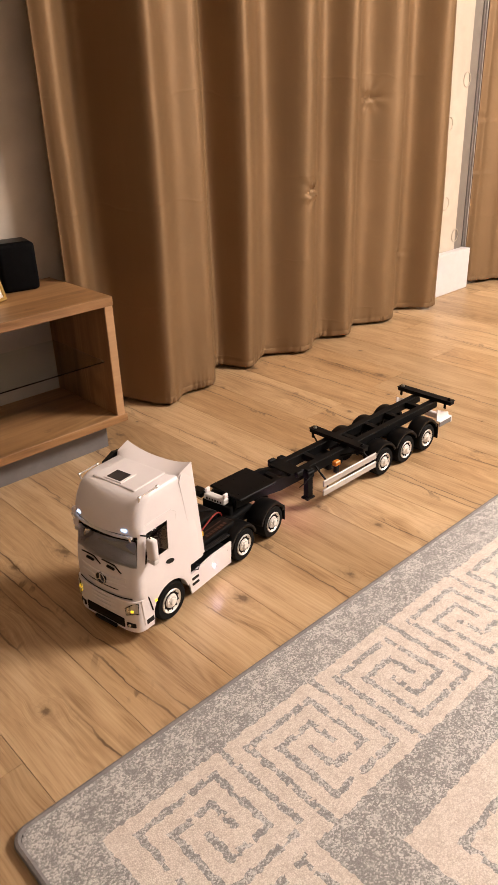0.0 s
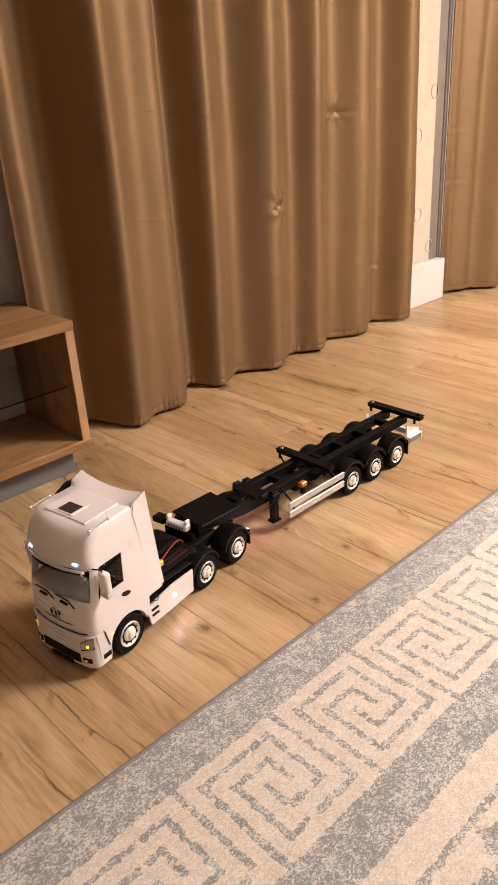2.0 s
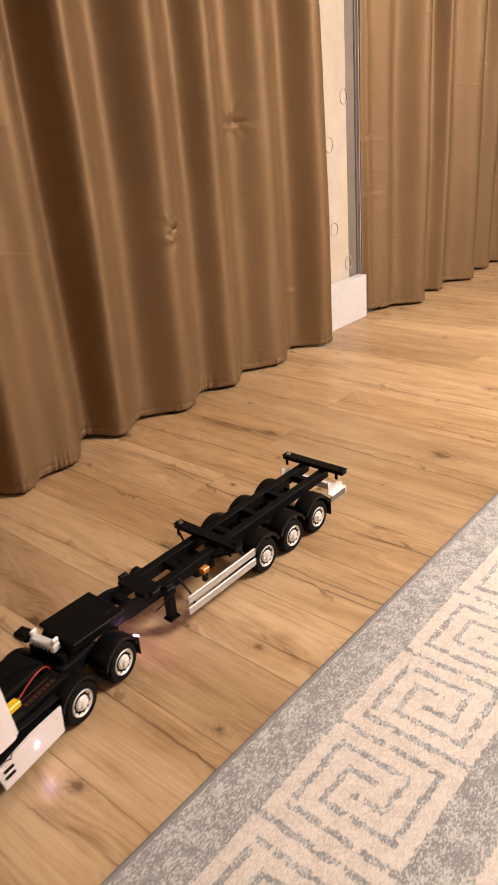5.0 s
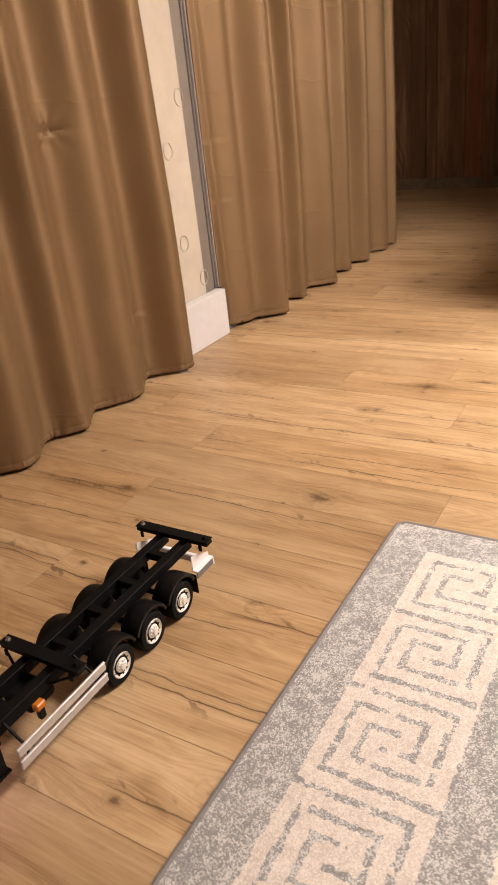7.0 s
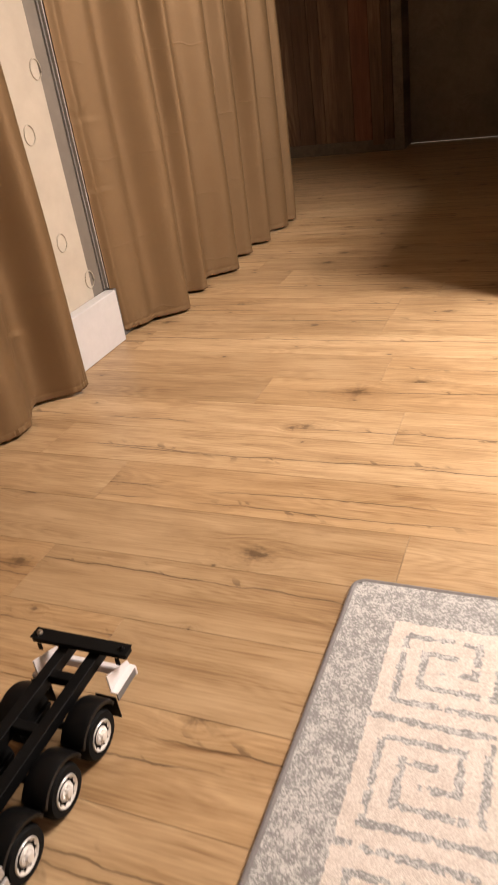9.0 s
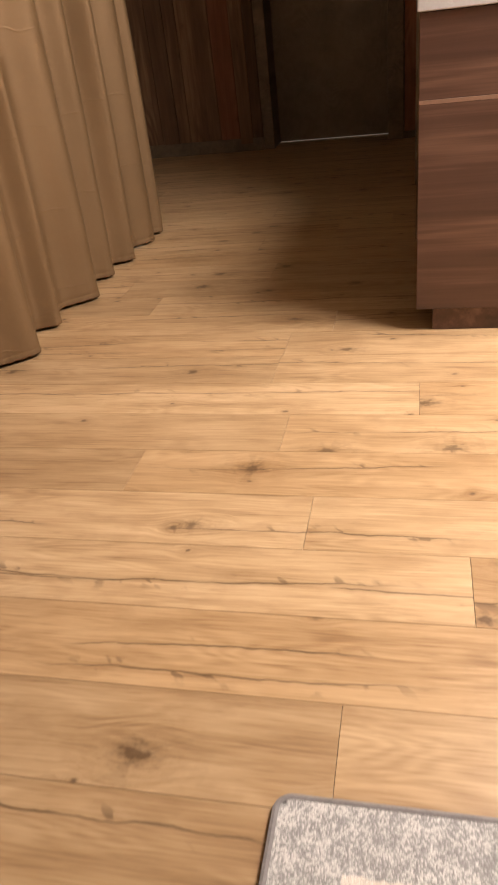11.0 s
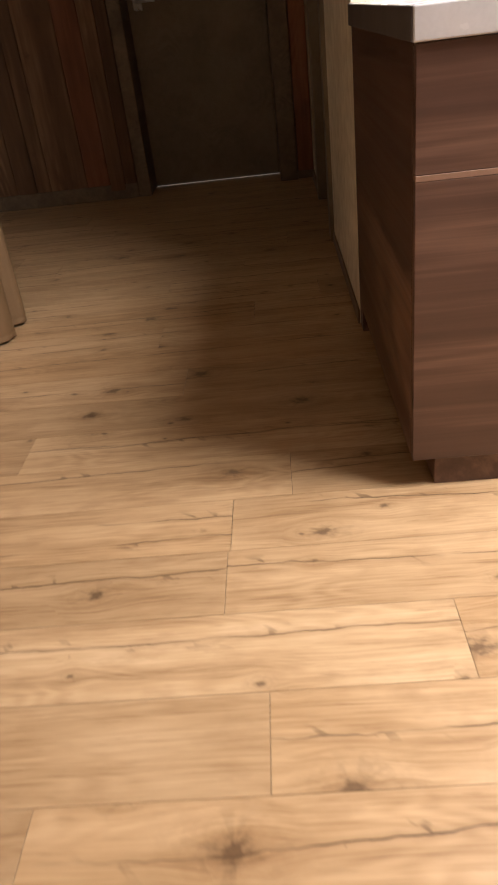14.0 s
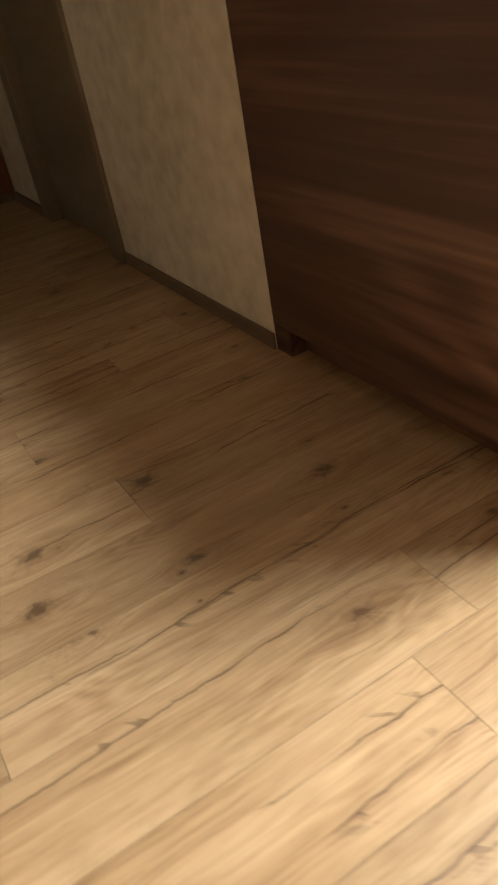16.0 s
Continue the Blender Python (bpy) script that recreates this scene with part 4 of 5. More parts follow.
def fender(parent, x, y0, y1, z, r, a0=12, a1=168, flap=0.0):
    """A half-round mudguard over a wheel."""
    bm = bmesh.new()
    rows = []
    n = 14
    for k in range(n + 1):
        a = radians(a0 + (a1 - a0) * k / n)
        c, s = math.cos(a), math.sin(a)
        rows.append([bm.verts.new((x + c * rr, yy, z + s * rr)) for yy, rr in ((y0, r - 0.006), (y0, r), (y0 + 0.15 * (y1 - y0), r + 0.002), (y1 - 0.15 * (y1 - y0), r + 0.002), (y1, r), (y1, r - 0.006))])
    for p, q in zip(rows, rows[1:]):
        for k in range(5):
            bm.faces.new((p[k], p[k + 1], q[k + 1], q[k]))
    if flap:
        a = radians(a0)
        box(bm, (x + math.cos(a) * r - 0.0015, y0, z - flap), (x + math.cos(a) * r + 0.0015, y1, z + math.sin(a) * r))
    ob = part("mudguard", bm, BLACK_PLASTIC, parent, "", True)
    ob.modifiers.new("shell", "SOLIDIFY").thickness = 0.0016
    return ob


# ------------------------------------------------------------------ toy lorry: tractor
# local axes: x ahead, y to the lorry's left, z up; origin on the floor under the front axle
def rounded_loop(front, back, half, rad, bow):
    """Outline of the cab at one height, from the front middle round by the left; fixed count of points."""
    pts = []
    ys = [0, 0.2, 0.4, 0.58, 0.72, 0.84]
    flat = half - rad
    for f in ys:
        y = flat * f / 0.84
        pts.append((front - bow * (y / flat) ** 2, y))
    ex = front - bow
    for k in range(1, 5):
        a = radians(90 * k / 4)
        pts.append((ex - rad + rad * math.cos(a), flat + rad * math.sin(a)))
    xs = [0.058, 0.050, 0.030, 0.005, -0.020, -0.045, -0.062]
    lo, hi = back + 0.012, ex - rad - 0.004
    span = [(0.060 - v) / 0.122 for v in xs]
    for s in span:
        pts.append((hi - (hi - lo) * s, half))
    for k in range(1, 4):
        a = radians(90 * k / 3)
        pts.append((back + 0.008 - 0.008 * math.sin(a), half - 0.008 + 0.008 * math.cos(a)))
    for f in (0.66, 0.33, 0.0):
        pts.append((back, (half - 0.008) * f))
    return pts + [(x, -y) for x, y in reversed(pts[1:-1])]


def tractor(m):
    t = thing("toy_tractor", "white and black radio-controlled toy tractor lorry parked on the floor", "toy truck", m)
    levels = [(0.0937, 0.0965, 0.0866, 0.018, 0.008), (0.110, 0.0965, 0.0866, 0.016, 0.008), (0.130, 0.0962, 0.0865, 0.016, 0.009), (0.150, 0.0940, 0.0865, 0.015, 0.009),
              (0.166, 0.0908, 0.0863, 0.015, 0.009), (0.185, 0.0880, 0.0860, 0.015, 0.010), (0.206, 0.0845, 0.0855, 0.016, 0.010), (0.228, 0.0805, 0.0850, 0.017, 0.010),
              (0.234, 0.0885, 0.0850, 0.018, 0.012), (0.252, 0.0880, 0.0847, 0.019, 0.012), (0.272, 0.0815, 0.0843, 0.020, 0.012), (0.286, 0.0735, 0.0838, 0.021, 0.012),
              (0.296, 0.0640, 0.0828, 0.022, 0.012), (0.3015, 0.0540, 0.0805, 0.023, 0.011), (0.3035, 0.0420, 0.0770, 0.024, 0.010)]
    rings = []
    for z, f, h, r, b in levels:
        back = -0.106 + (z - 0.094) * 0.112
        rings.append([(x, y, z) for x, y in rounded_loop(f, back, h, r, b)])
    n = len(rings[0])
    shell, screen, left_w, right_w = bmesh.new(), bmesh.new(), bmesh.new(), bmesh.new()

    def face(bm, a, b, k):
        q = [rings[a][k], rings[a][(k + 1) % n], rings[b][(k + 1) % n], rings[b][k]]
        bm.faces.new([bm.verts.new(p) for p in q])
    side_first, side_last = 10, 13
    for a in range(len(rings) - 1):
        for k in range(n):
            kk = n - 1 - k
            lo, hi = levels[a][0], levels[a + 1][0]
            if (k < 7 or kk < 7) and lo >= 0.165 and hi <= 0.229:
                face(screen, a, a + 1, k)
            elif side_first <= k < side_last and lo >= 0.165 and hi <= 0.229:
                face(left_w, a, a + 1, k)
            elif side_first <= kk < side_last and lo >= 0.165 and hi <= 0.229:
                face(right_w, a, a + 1, k)
            else:
                face(shell, a, a + 1, k)
    cap = [shell.verts.new(p) for p in rings[-1]]
    mid = shell.verts.new((-0.02, 0, 0.3045))
    for k in range(n):
        shell.faces.new((cap[k], cap[(k + 1) % n], mid))
    for bm in (shell, screen, left_w, right_w):
        bmesh.ops.remove_doubles(bm, verts=bm.verts, dist=0.0002)
    cab = part("cab", shell, TOY_WHITE, t, "glossy white plastic cab with high roof", True)
    sol = cab.modifiers.new("shell", "SOLIDIFY")
    sol.thickness, sol.offset, sol.use_rim = 0.002, -1, False
    for bm, nm in ((screen, "windscreen"), (left_w, "side_window"), (right_w, "side_window")):
        ob = part(nm, bm, TOY_GLASS, cab, "tinted clear plastic window", True)
        g = ob.modifiers.new("pane", "SOLIDIFY")
        g.thickness, g.offset = 0.0009, -1
    # inside of the cab
    inner = box_part("dashboard", (0.030, -0.076, 0.140), (0.076, 0.076, 0.168), TOY_GREY, cab, 0.006, "pale grey dashboard", 2)
    box_part("cab_floor", (-0.098, -0.080, 0.0955), (0.080, 0.080, 0.100), BLACK_SATIN, cab, 0.0)
    for y in (-0.040, 0.040):
        box_part("seat", (-0.055, y - 0.022, 0.100), (-0.015, y + 0.022, 0.140), BLACK_PLASTIC, cab, 0.006, "dark seat", 2)
        box_part("seat_back", (-0.064, y - 0.022, 0.130), (-0.050, y + 0.022, 0.200), BLACK_PLASTIC, cab, 0.005, "dark seat back", 2)
    bm = bmesh.new()
    sw = pose(0.026, 0.042, 0.180, 0, 62, 0)
    tube(bm, [sw @ Vector((0.016 * math.cos(a * math.tau / 20), 0.016 * math.sin(a * math.tau / 20), 0)) for a in range(20)], 0.0017, 6, True)
    tube(bm, [sw @ Vector((-0.016, 0, 0)), sw @ Vector((0.016, 0, 0))], 0.0014, 6)
    part("steering_wheel", bm, TOY_GREY, cab, "pale steering wheel", True)
    bm = bmesh.new()
    prism(bm, [(-0.055, 0.168), (0.0, 0.188), (0.055, 0.168)], 0.050, 0.0508, "x")
    part("dash_sheet", bm, PAPER, cab, "folded white sheet on the dashboard")
    # roof: hatch, spoiler, rails
    part("roof_panel", box(bmesh.new(), (-0.046, -0.056, 0.3000), (0.039, 0.056, 0.3060), 0.0025, None, 2), TOY_WHITE, cab, "raised white roof panel")
    h = part("roof_hatch", box(bmesh.new(), (-0.008, -0.031, 0.3050), (0.034, 0.017, 0.3076), 0.001), TOY_WHITE, cab)
    part("hatch_glass", box(bmesh.new(), (0.000, -0.026, 0.3070), (0.030, 0.011, 0.3084), 0.0006), DARK_GLASS, h, "dark smoked roof window")
    bm = bmesh.new()
    rows = []
    for k in range(25):
        v = -1 + k / 12
        half = 0.0860
        lift = 0.0135 * abs(v) ** 2.4
        y = v * half
        rows.append([bm.verts.new(p) for p in ((-0.030 - 0.020 * abs(v) ** 2, y * 0.95, 0.3030 - 0.004 * abs(v) ** 6), (-0.056, y * 0.985, 0.3045 + 0.35 * lift), (-0.074, y, 0.3055 + 0.75 * lift),
                                               (-0.0865, y, 0.3060 + lift), (-0.0880, y, 0.3045 + lift), (-0.0835, y * 0.99, 0.2950), (-0.0840, y * 0.985, 0.276))])
    for p, q in zip(rows, rows[1:]):
        for k in range(6):
            bm.faces.new((p[k], p[k + 1], q[k + 1], q[k]))
    bm.faces.new(rows[0]), bm.faces.new(rows[-1])
    part("roof_spoiler", bm, TOY_WHITE, cab, "upswept white roof spoiler", True)
    for s in (-1, 1):
        rail = part("roof_rail", tube(bmesh.new(), [(0.050, s * 0.0800, 0.3045), (0.004, s * 0.0805, 0.3060)], 0.0014, 8), CHROME, cab, "chromed roof rail with knobs", True)
        for x, z in ((0.050, 0.3045), (0.004, 0.3060)):
            bm = tube(bmesh.new(), [(x, s * 0.0770, z - 0.010), (x, s * 0.0800, z - 0.002)], 0.0017, 8)
            lathe(bm, [(0.0002, -0.0035), (0.003, -0.002), (0.003, 0.002), (0.0002, 0.0035)], "x", 10, (x, s * 0.0800, z))
            part("rail_post", bm, CHROME, rail, "", True)
        bm = bmesh.new()
        prism(bm, [(-0.1065, 0.100), (-0.0885, 0.3160), (-0.0740, 0.3120), (-0.0560, 0.3040), (-0.0500, 0.2900), (-0.0780, 0.100)], min(s * 0.0840, s * 0.0866), max(s * 0.0840, s * 0.0866), "y")
        for v in bm.verts:
            v.co.y -= s * max(0.0, v.co.z - 0.16) * 0.012
        part("side_fairing", bm, TOY_WHITE, cab, "flush white side fairing")
        lamp = part("marker_lamp", box(bmesh.new(), (0.0740, s * 0.060 - 0.0060, 0.2400), (0.0812, s * 0.060 + 0.0060, 0.2450), 0.0015), LED_BLUE, cab, "small lit cool white marker lamp")
        # mirrors
        arm = part("mirror_arm", tube(bmesh.new(), [(0.062, s * 0.084, 0.232), (0.054, s * 0.099, 0.231), (0.053, s * 0.103, 0.215)], 0.0016, 6), BLACK_PLASTIC, cab, "black mirror arm", True)
        part("mirror", box(bmesh.new(), (0.045, s * 0.102 - 0.0105, 0.182), (0.060, s * 0.102 + 0.0105, 0.226), 0.005, None, 3), TOY_WHITE, arm, "white mirror housing", True)
        part("mirror_tip", box(bmesh.new(), (0.0455, s * 0.102 - 0.0095, 0.172), (0.0595, s * 0.102 + 0.0095, 0.1815), 0.003, None, 2), TOY_GREY, arm, "grey lower mirror", True)
        # doors
        bm = bmesh.new()
        prism(bm, [(-0.005 + 0.0115 * math.cos(k * math.tau / 16), 0.1375 + 0.0055 * math.sin(k * math.tau / 16) + 0.0025 * math.cos(k * math.tau / 16)) for k in range(16)], min(s * 0.0858, s * 0.0874), max(s * 0.0858, s * 0.0874), "y")
        part("door_handle", bm, BLACK_PLASTIC, cab, "oval black door handle recess")
        bm = bmesh.new()
        for p, q in (((-0.030, 0.100), (-0.033, 0.236)), ((-0.033, 0.236), (-0.020, 0.246)), ((-0.020, 0.246), (0.052, 0.2455)), ((-0.080, 0.118), (-0.066, 0.262))):
            tube(bm, [(p[0], s * 0.0860, p[1]), (q[0], s * 0.0846, q[1])], 0.0005, 4)
        part("door_seam", bm, TOY_GREY, cab)
        tube_bm = tube(bmesh.new(), [(0.068, s * 0.0835, 0.110), (0.060, s * 0.0866, 0.088), (0.053, s * 0.0866, 0.056)], 0.0017, 6)
        part("step_seam", tube_bm, BLACK_PLASTIC, cab, "black shut line beside the step", True)
        # wheel arch and bumper side
        arch = []
        for k in range(15):
            a = radians(10 + 160 * k / 14)
            arch.append((0.0505 * math.cos(a), 0.040 + 0.0505 * math.sin(a)))
        outline = [(0.0510, 0.030), (0.060, 0.028), (0.076, 0.034), (0.080, 0.094), (-0.062, 0.094), (-0.060, 0.066)] + list(reversed(arch))
        bm = bmesh.new()
        prism(bm, outline, min(s * 0.070, s * 0.0866), max(s * 0.070, s * 0.0866), "y")
        part("wheel_arch", bm, TOY_WHITE, cab, "white front wheel arch")
        box_part("turn_signal", (0.0395, min(s * 0.0866, s * 0.0880), 0.0700), (0.0455, max(s * 0.0866, s * 0.0880), 0.0760), AMBER_LIT, cab, 0.0006, "lit amber side marker")
        box_part("step_opening", (0.052, min(s * 0.0862, s * 0.0875), 0.033), (0.072, max(s * 0.0862, s * 0.0875), 0.044), BLACK_PLASTIC, cab, 0.0006, "black step opening")
    # bumper, grille, lamps
    bm = bmesh.new()
    pts = []
    for k in range(41):
        a = radians(-90 + 180 * k / 40)
        pts.append((0.053 + 0.0455 * max(0.0, math.cos(a)) ** 0.40, math.copysign(0.0865 * abs(math.sin(a)) ** 0.40, math.sin(a))))
    loop = pts[1:-1] + [(0.053, 0.0865), (0.053, -0.0865)]
    prism(bm, loop, 0.022, 0.0938, "z")
    bmp = part("bumper", bm, TOY_WHITE, cab, "white moulded front bumper", True)
    box_part("lower_grille", (0.0945, -0.052, 0.028), (0.1000, 0.052, 0.050), BLACK_PLASTIC, bmp, 0.0015, "black lower grille")
    box_part("front_hitch", (0.0940, -0.030, 0.0185), (0.1030, 0.030, 0.0265), BLACK_PLASTIC, bmp, 0.0015, "black lower bar")
    for k in range(4):
        bm = bmesh.new()
        z = 0.060 + 0.0095 * k
        tube(bm, [(0.0990 - 0.0095 * abs(v) ** 3, v * 0.056, z + 0.004 * v * v) for v in (-1, -0.75, -0.5, -0.25, 0, 0.25, 0.5, 0.75, 1)], 0.0021, 6)
        part("grille_slat", bm, TOY_WHITE, bmp, "", True)
    for k in range(2):
        bm = bmesh.new()
        z = 0.122 + 0.013 * k
        tube(bm, [(0.0970 - 0.0085 * abs(v) ** 2.2, v * 0.060, z) for v in (-1, -0.75, -0.5, -0.25, 0, 0.25, 0.5, 0.75, 1)], 0.0022, 6)
        part("grille_slat", bm, TOY_WHITE, cab, "", True)
    part("grille_line", tube(bmesh.new(), [(0.0968 - 0.0085 * abs(v) ** 2.2, v * 0.062, 0.1100) for v in (-1, -0.5, 0, 0.5, 1)], 0.0012, 6), BLACK_PLASTIC, cab, "dark seam under the grille", True)
    part("bumper_seam", tube(bmesh.new(), [(0.0978 - 0.0085 * abs(v) ** 2.6, v * 0.072, 0.0945 + 0.003 * v * v) for v in (-1, -0.8, -0.6, -0.3, 0, 0.3, 0.6, 0.8, 1)], 0.0010, 6), BLACK_PLASTIC, cab, "dark seam over the bumper", True)
    for k in range(3):
        z = 0.0648 + 0.0095 * k
        part("grille_gap", tube(bmesh.new(), [(0.0985 - 0.0095 * abs(v) ** 3, v * 0.052, z + 0.004 * v * v) for v in (-1, -0.75, -0.5, -0.25, 0, 0.25, 0.5, 0.75, 1)], 0.0008, 6), TOY_GREY, bmp, "", True)
    bm = bmesh.new()
    lathe(bm, [(0.0001, 0.094), (0.0130, 0.094), (0.0130, 0.0995), (0.0001, 0.0998)], "x", 28, (0, 0, 0.124))
    badge = part("badge", bm, BLACK_PLASTIC, cab, "round dark badge", True)
    part("badge_ring", tube(bmesh.new(), [(0.0998, 0.0120 * math.cos(a * math.tau / 28), 0.124 + 0.0120 * math.sin(a * math.tau / 28)) for a in range(28)], 0.0010, 6, True), CHROME, badge, "bright badge rim", True)
    for k in range(3):
        a = math.pi / 2 + k * math.tau / 3
        part("badge_arm", tube(bmesh.new(), [(0.1002, 0, 0.124), (0.1002, 0.0112 * math.cos(a), 0.124 + 0.0112 * math.sin(a))], 0.0012, 6), CHROME, badge)
    for s in (-1, 1):
        lampm = pose(0.0905, s * 0.0705, 0.076, 0, -6, s * 32)
        shape = [(-0.0120 * s, -0.0105), (0.0125 * s, -0.0085), (0.0130 * s, 0.0130), (0.0040 * s, 0.0125), (-0.0125 * s, 0.0040)]
        bm = bmesh.new()
        prism(bm, [(0.88 * y, 0.88 * z) for y, z in shape], -0.004, 0.0022, "x")
        bmesh.ops.transform(bm, matrix=lampm, verts=bm.verts)
        hl = part("headlamp", bm, CHROME, bmp, "angular headlamp with a chromed reflector in the bumper corner")
        bm = bmesh.new()
        prism(bm, shape, 0.0023, 0.0062, "x")
        bmesh.ops.transform(bm, matrix=lampm, verts=bm.verts)
        part("lamp_lens", bm, LAMP_CLEAR, hl, "clear lens")
        bm = bmesh.new()
        tube(bm, [lampm @ Vector((0.0050, y * 1.03, z * 1.03)) for y, z in shape], 0.0009, 6, True)
        part("lamp_seam", bm, BLACK_PLASTIC, hl, "thin dark seam round the lamp")
        part("bulb", box(bmesh.new(), (0.0024, -0.003, -0.007), (0.0050, 0.003, -0.001), 0.001, lampm), AMBER_LIT, hl, "lit amber indicator")
        fm = pose(0.0925, s * 0.0665, 0.038, 0, 0, s * 20)
        fog = part("fog_lamp", box(bmesh.new(), (-0.005, -0.010, -0.006), (0.0045, 0.010, 0.006), 0.0015, fm), BLACK_PLASTIC, bmp, "black fog lamp recess")
        bm = bmesh.new()
        lathe(bm, [(0.0001, 0.0046), (0.0035, 0.0046), (0.003, 0.0056), (0.0001, 0.006)], "x", 12)
        bmesh.ops.transform(bm, matrix=fm @ Matrix.Translation((0, -s * 0.003, 0)), verts=bm.verts)
        part("fog_bulb", bm, CHROME, fog, "", True)
    # brackets and wipers
    visor = [(0.0880 - 0.0125 * abs(v) ** 2.6, v * 0.0765, 0.2300) for v in (-1, -0.9, -0.75, -0.5, -0.25, 0, 0.25, 0.5, 0.75, 0.9, 1)]
    part("sun_visor", tube(bmesh.new(), visor, 0.0030, 8), TOY_GREY, cab, "slim pale grey sun visor", True)
    for s in (-1, 1):
        part("visor_bracket", tube(bmesh.new(), [(0.0800, s * 0.0765, 0.224), (0.0835, s * 0.0775, 0.236)], 0.0022, 6), CHROME, cab, "small chromed bracket", True)
    for y in (-0.052, 0.004):
        bm = bmesh.new()
        tube(bm, [(0.0925, y, 0.1655), (0.0945, y + 0.036, 0.1665), (0.0945, y + 0.052, 0.1540)], 0.0014, 6)
        tube(bm, [(0.0955, y + 0.016, 0.1585), (0.0955, y + 0.034, 0.1570)], 0.0028, 6)
        part("wiper", bm, BLACK_PLASTIC, cab, "black windscreen wiper", True)
    # snorkel on the right
    bm = bmesh.new()
    prism(bm, [(-0.102, 0.10), (-0.088, 0.255), (-0.086, 0.302), (-0.050, 0.306), (-0.022, 0.294), (-0.030, 0.262), (-0.072, 0.240), (-0.088, 0.10)], -0.0975, -0.0868, "y")
    part("air_intake", bm, BLACK_PLASTIC, cab, "black air intake behind the cab")
    # chassis
    for s in (-1, 1):
        box_part("frame_rail", (-0.405, s * 0.030 - 0.004, 0.050), (0.060, s * 0.030 + 0.004, 0.072), BLACK_SATIN, t, 0.001)
    for x in (-0.395, -0.300, -0.190, -0.100):
        box_part("cross_member", (x - 0.006, -0.0258, 0.052), (x + 0.006, 0.0258, 0.070), BLACK_SATIN, t, 0.001)
    for x in (0.0, -0.2415, -0.3545):
        part("axle", tube(bmesh.new(), [(x, -0.066, 0.040), (x, 0.066, 0.040)], 0.007, 10), BLACK_SATIN, t, "", True)
        part("differential", lathe(bmesh.new(), [(0.004, -0.016), (0.016, -0.010), (0.017, 0.006), (0.005, 0.016)], "y", 14, (x, 0, 0.040)), BLACK_SATIN, t, "", True)
    for s in (-1, 1):
        wheel(t, 0.0, s * 0.0845, 0.0425, s, 0.028, 0.0425)
        fender(t, 0.0, s * 0.069 if s < 0 else 0.036, s * 0.036 if s < 0 else 0.069, 0.041, 0.0500, 4, 176, 0.0)
        for x in (-0.2415, -0.3545):
            wheel(t, x, s * 0.0825, 0.040, s, 0.042)
            fender(t, x, s * 0.084 if s < 0 else 0.040, s * 0.040 if s < 0 else 0.084, 0.041, 0.0475, 14 if x > -0.3 else 150 - 138, 166, 0.0)
        flap = box_part("mud_flap", (-0.4035, min(s * 0.042, s * 0.084), 0.022), (-0.4005, max(s * 0.042, s * 0.084), 0.062), BLACK_PLASTIC, t, 0.0005)
        box_part("tail_lamp", (-0.4065, min(s * 0.070, s * 0.080), 0.0560), (-0.4040, max(s * 0.070, s * 0.080), 0.0600), LED_PINK, flap, 0.0005, "lit pinkish tail lamp")
        skirt = bmesh.new()
        prism(skirt, [(-0.062, 0.020), (-0.192, 0.022), (-0.196, 0.074), (-0.130, 0.076), (-0.080, 0.070), (-0.052, 0.066)], min(s * 0.0805, s * 0.0845), max(s * 0.0805, s * 0.0845), "y")
        sk = part("side_skirt", skirt, TOY_WHITE, t, "flat white side skirt panel")
        for z in (0.038, 0.051):
            bm = bmesh.new()
            prism(bm, [(-0.066, z), (-0.086, z), (-0.084, z + 0.006), (-0.064, z + 0.006)], min(s * 0.0845, s * 0.0856), max(s * 0.0845, s * 0.0856), "y")
            part("vent_slot", bm, BLACK_PLASTIC, sk, "black slanted vent slot")
        for x, z in ((-0.072, 0.063), (-0.182, 0.060)):
            part("screw_head", lathe(bmesh.new(), [(0.0001, s * 0.0852), (0.0016, s * 0.0852), (0.0016, s * 0.0846), (0.0001, s * 0.0846)], "y", 8, (x, 0, z)), STEEL, sk)
        bm = bmesh.new()
        lathe(bm, [(0.0001, s * 0.0856), (0.0030, s * 0.0854), (0.0030, s * 0.0846), (0.0001, s * 0.0846)], "y", 10, (-0.135, 0, 0.048))
        part("side_led", bm, LED_SIDE, sk, "small lit side lamp")
        box_part("tank", (-0.190, min(s * 0.040, s * 0.079), 0.030), (-0.070, max(s * 0.040, s * 0.079), 0.068), BLACK_SATIN, t, 0.006, "black side tank", 2)
    box_part("radio_box", (-0.235, -0.060, 0.0725), (-0.115, 0.018, 0.1105), BLACK_PLASTIC, t, 0.005, "black electronics box behind the cab", 2)
    box_part("fifth_wheel", (-0.335, -0.040, 0.0725), (-0.250, 0.040, 0.086), BLACK_SATIN, t, 0.004, "black coupling plate", 2)
    # white lamp bar with black side box behind the cab
    bar = box_part("rear_light_bar", (-0.280, -0.046, 0.106), (-0.262, 0.014, 0.121), TOY_GREY, t, 0.002, "pale grey connector block with upright ears")
    for y in (-0.046, 0.007):
        box_part("ear", (-0.279, y, 0.1212), (-0.265, y + 0.007, 0.1335), TOY_WHITE, bar, 0.002)
    for k in range(6):
        box_part("socket", (-0.2618, -0.038 + 0.008 * k, 0.110), (-0.2610, -0.034 + 0.008 * k, 0.115), BLACK_PLASTIC, bar, 0.0)
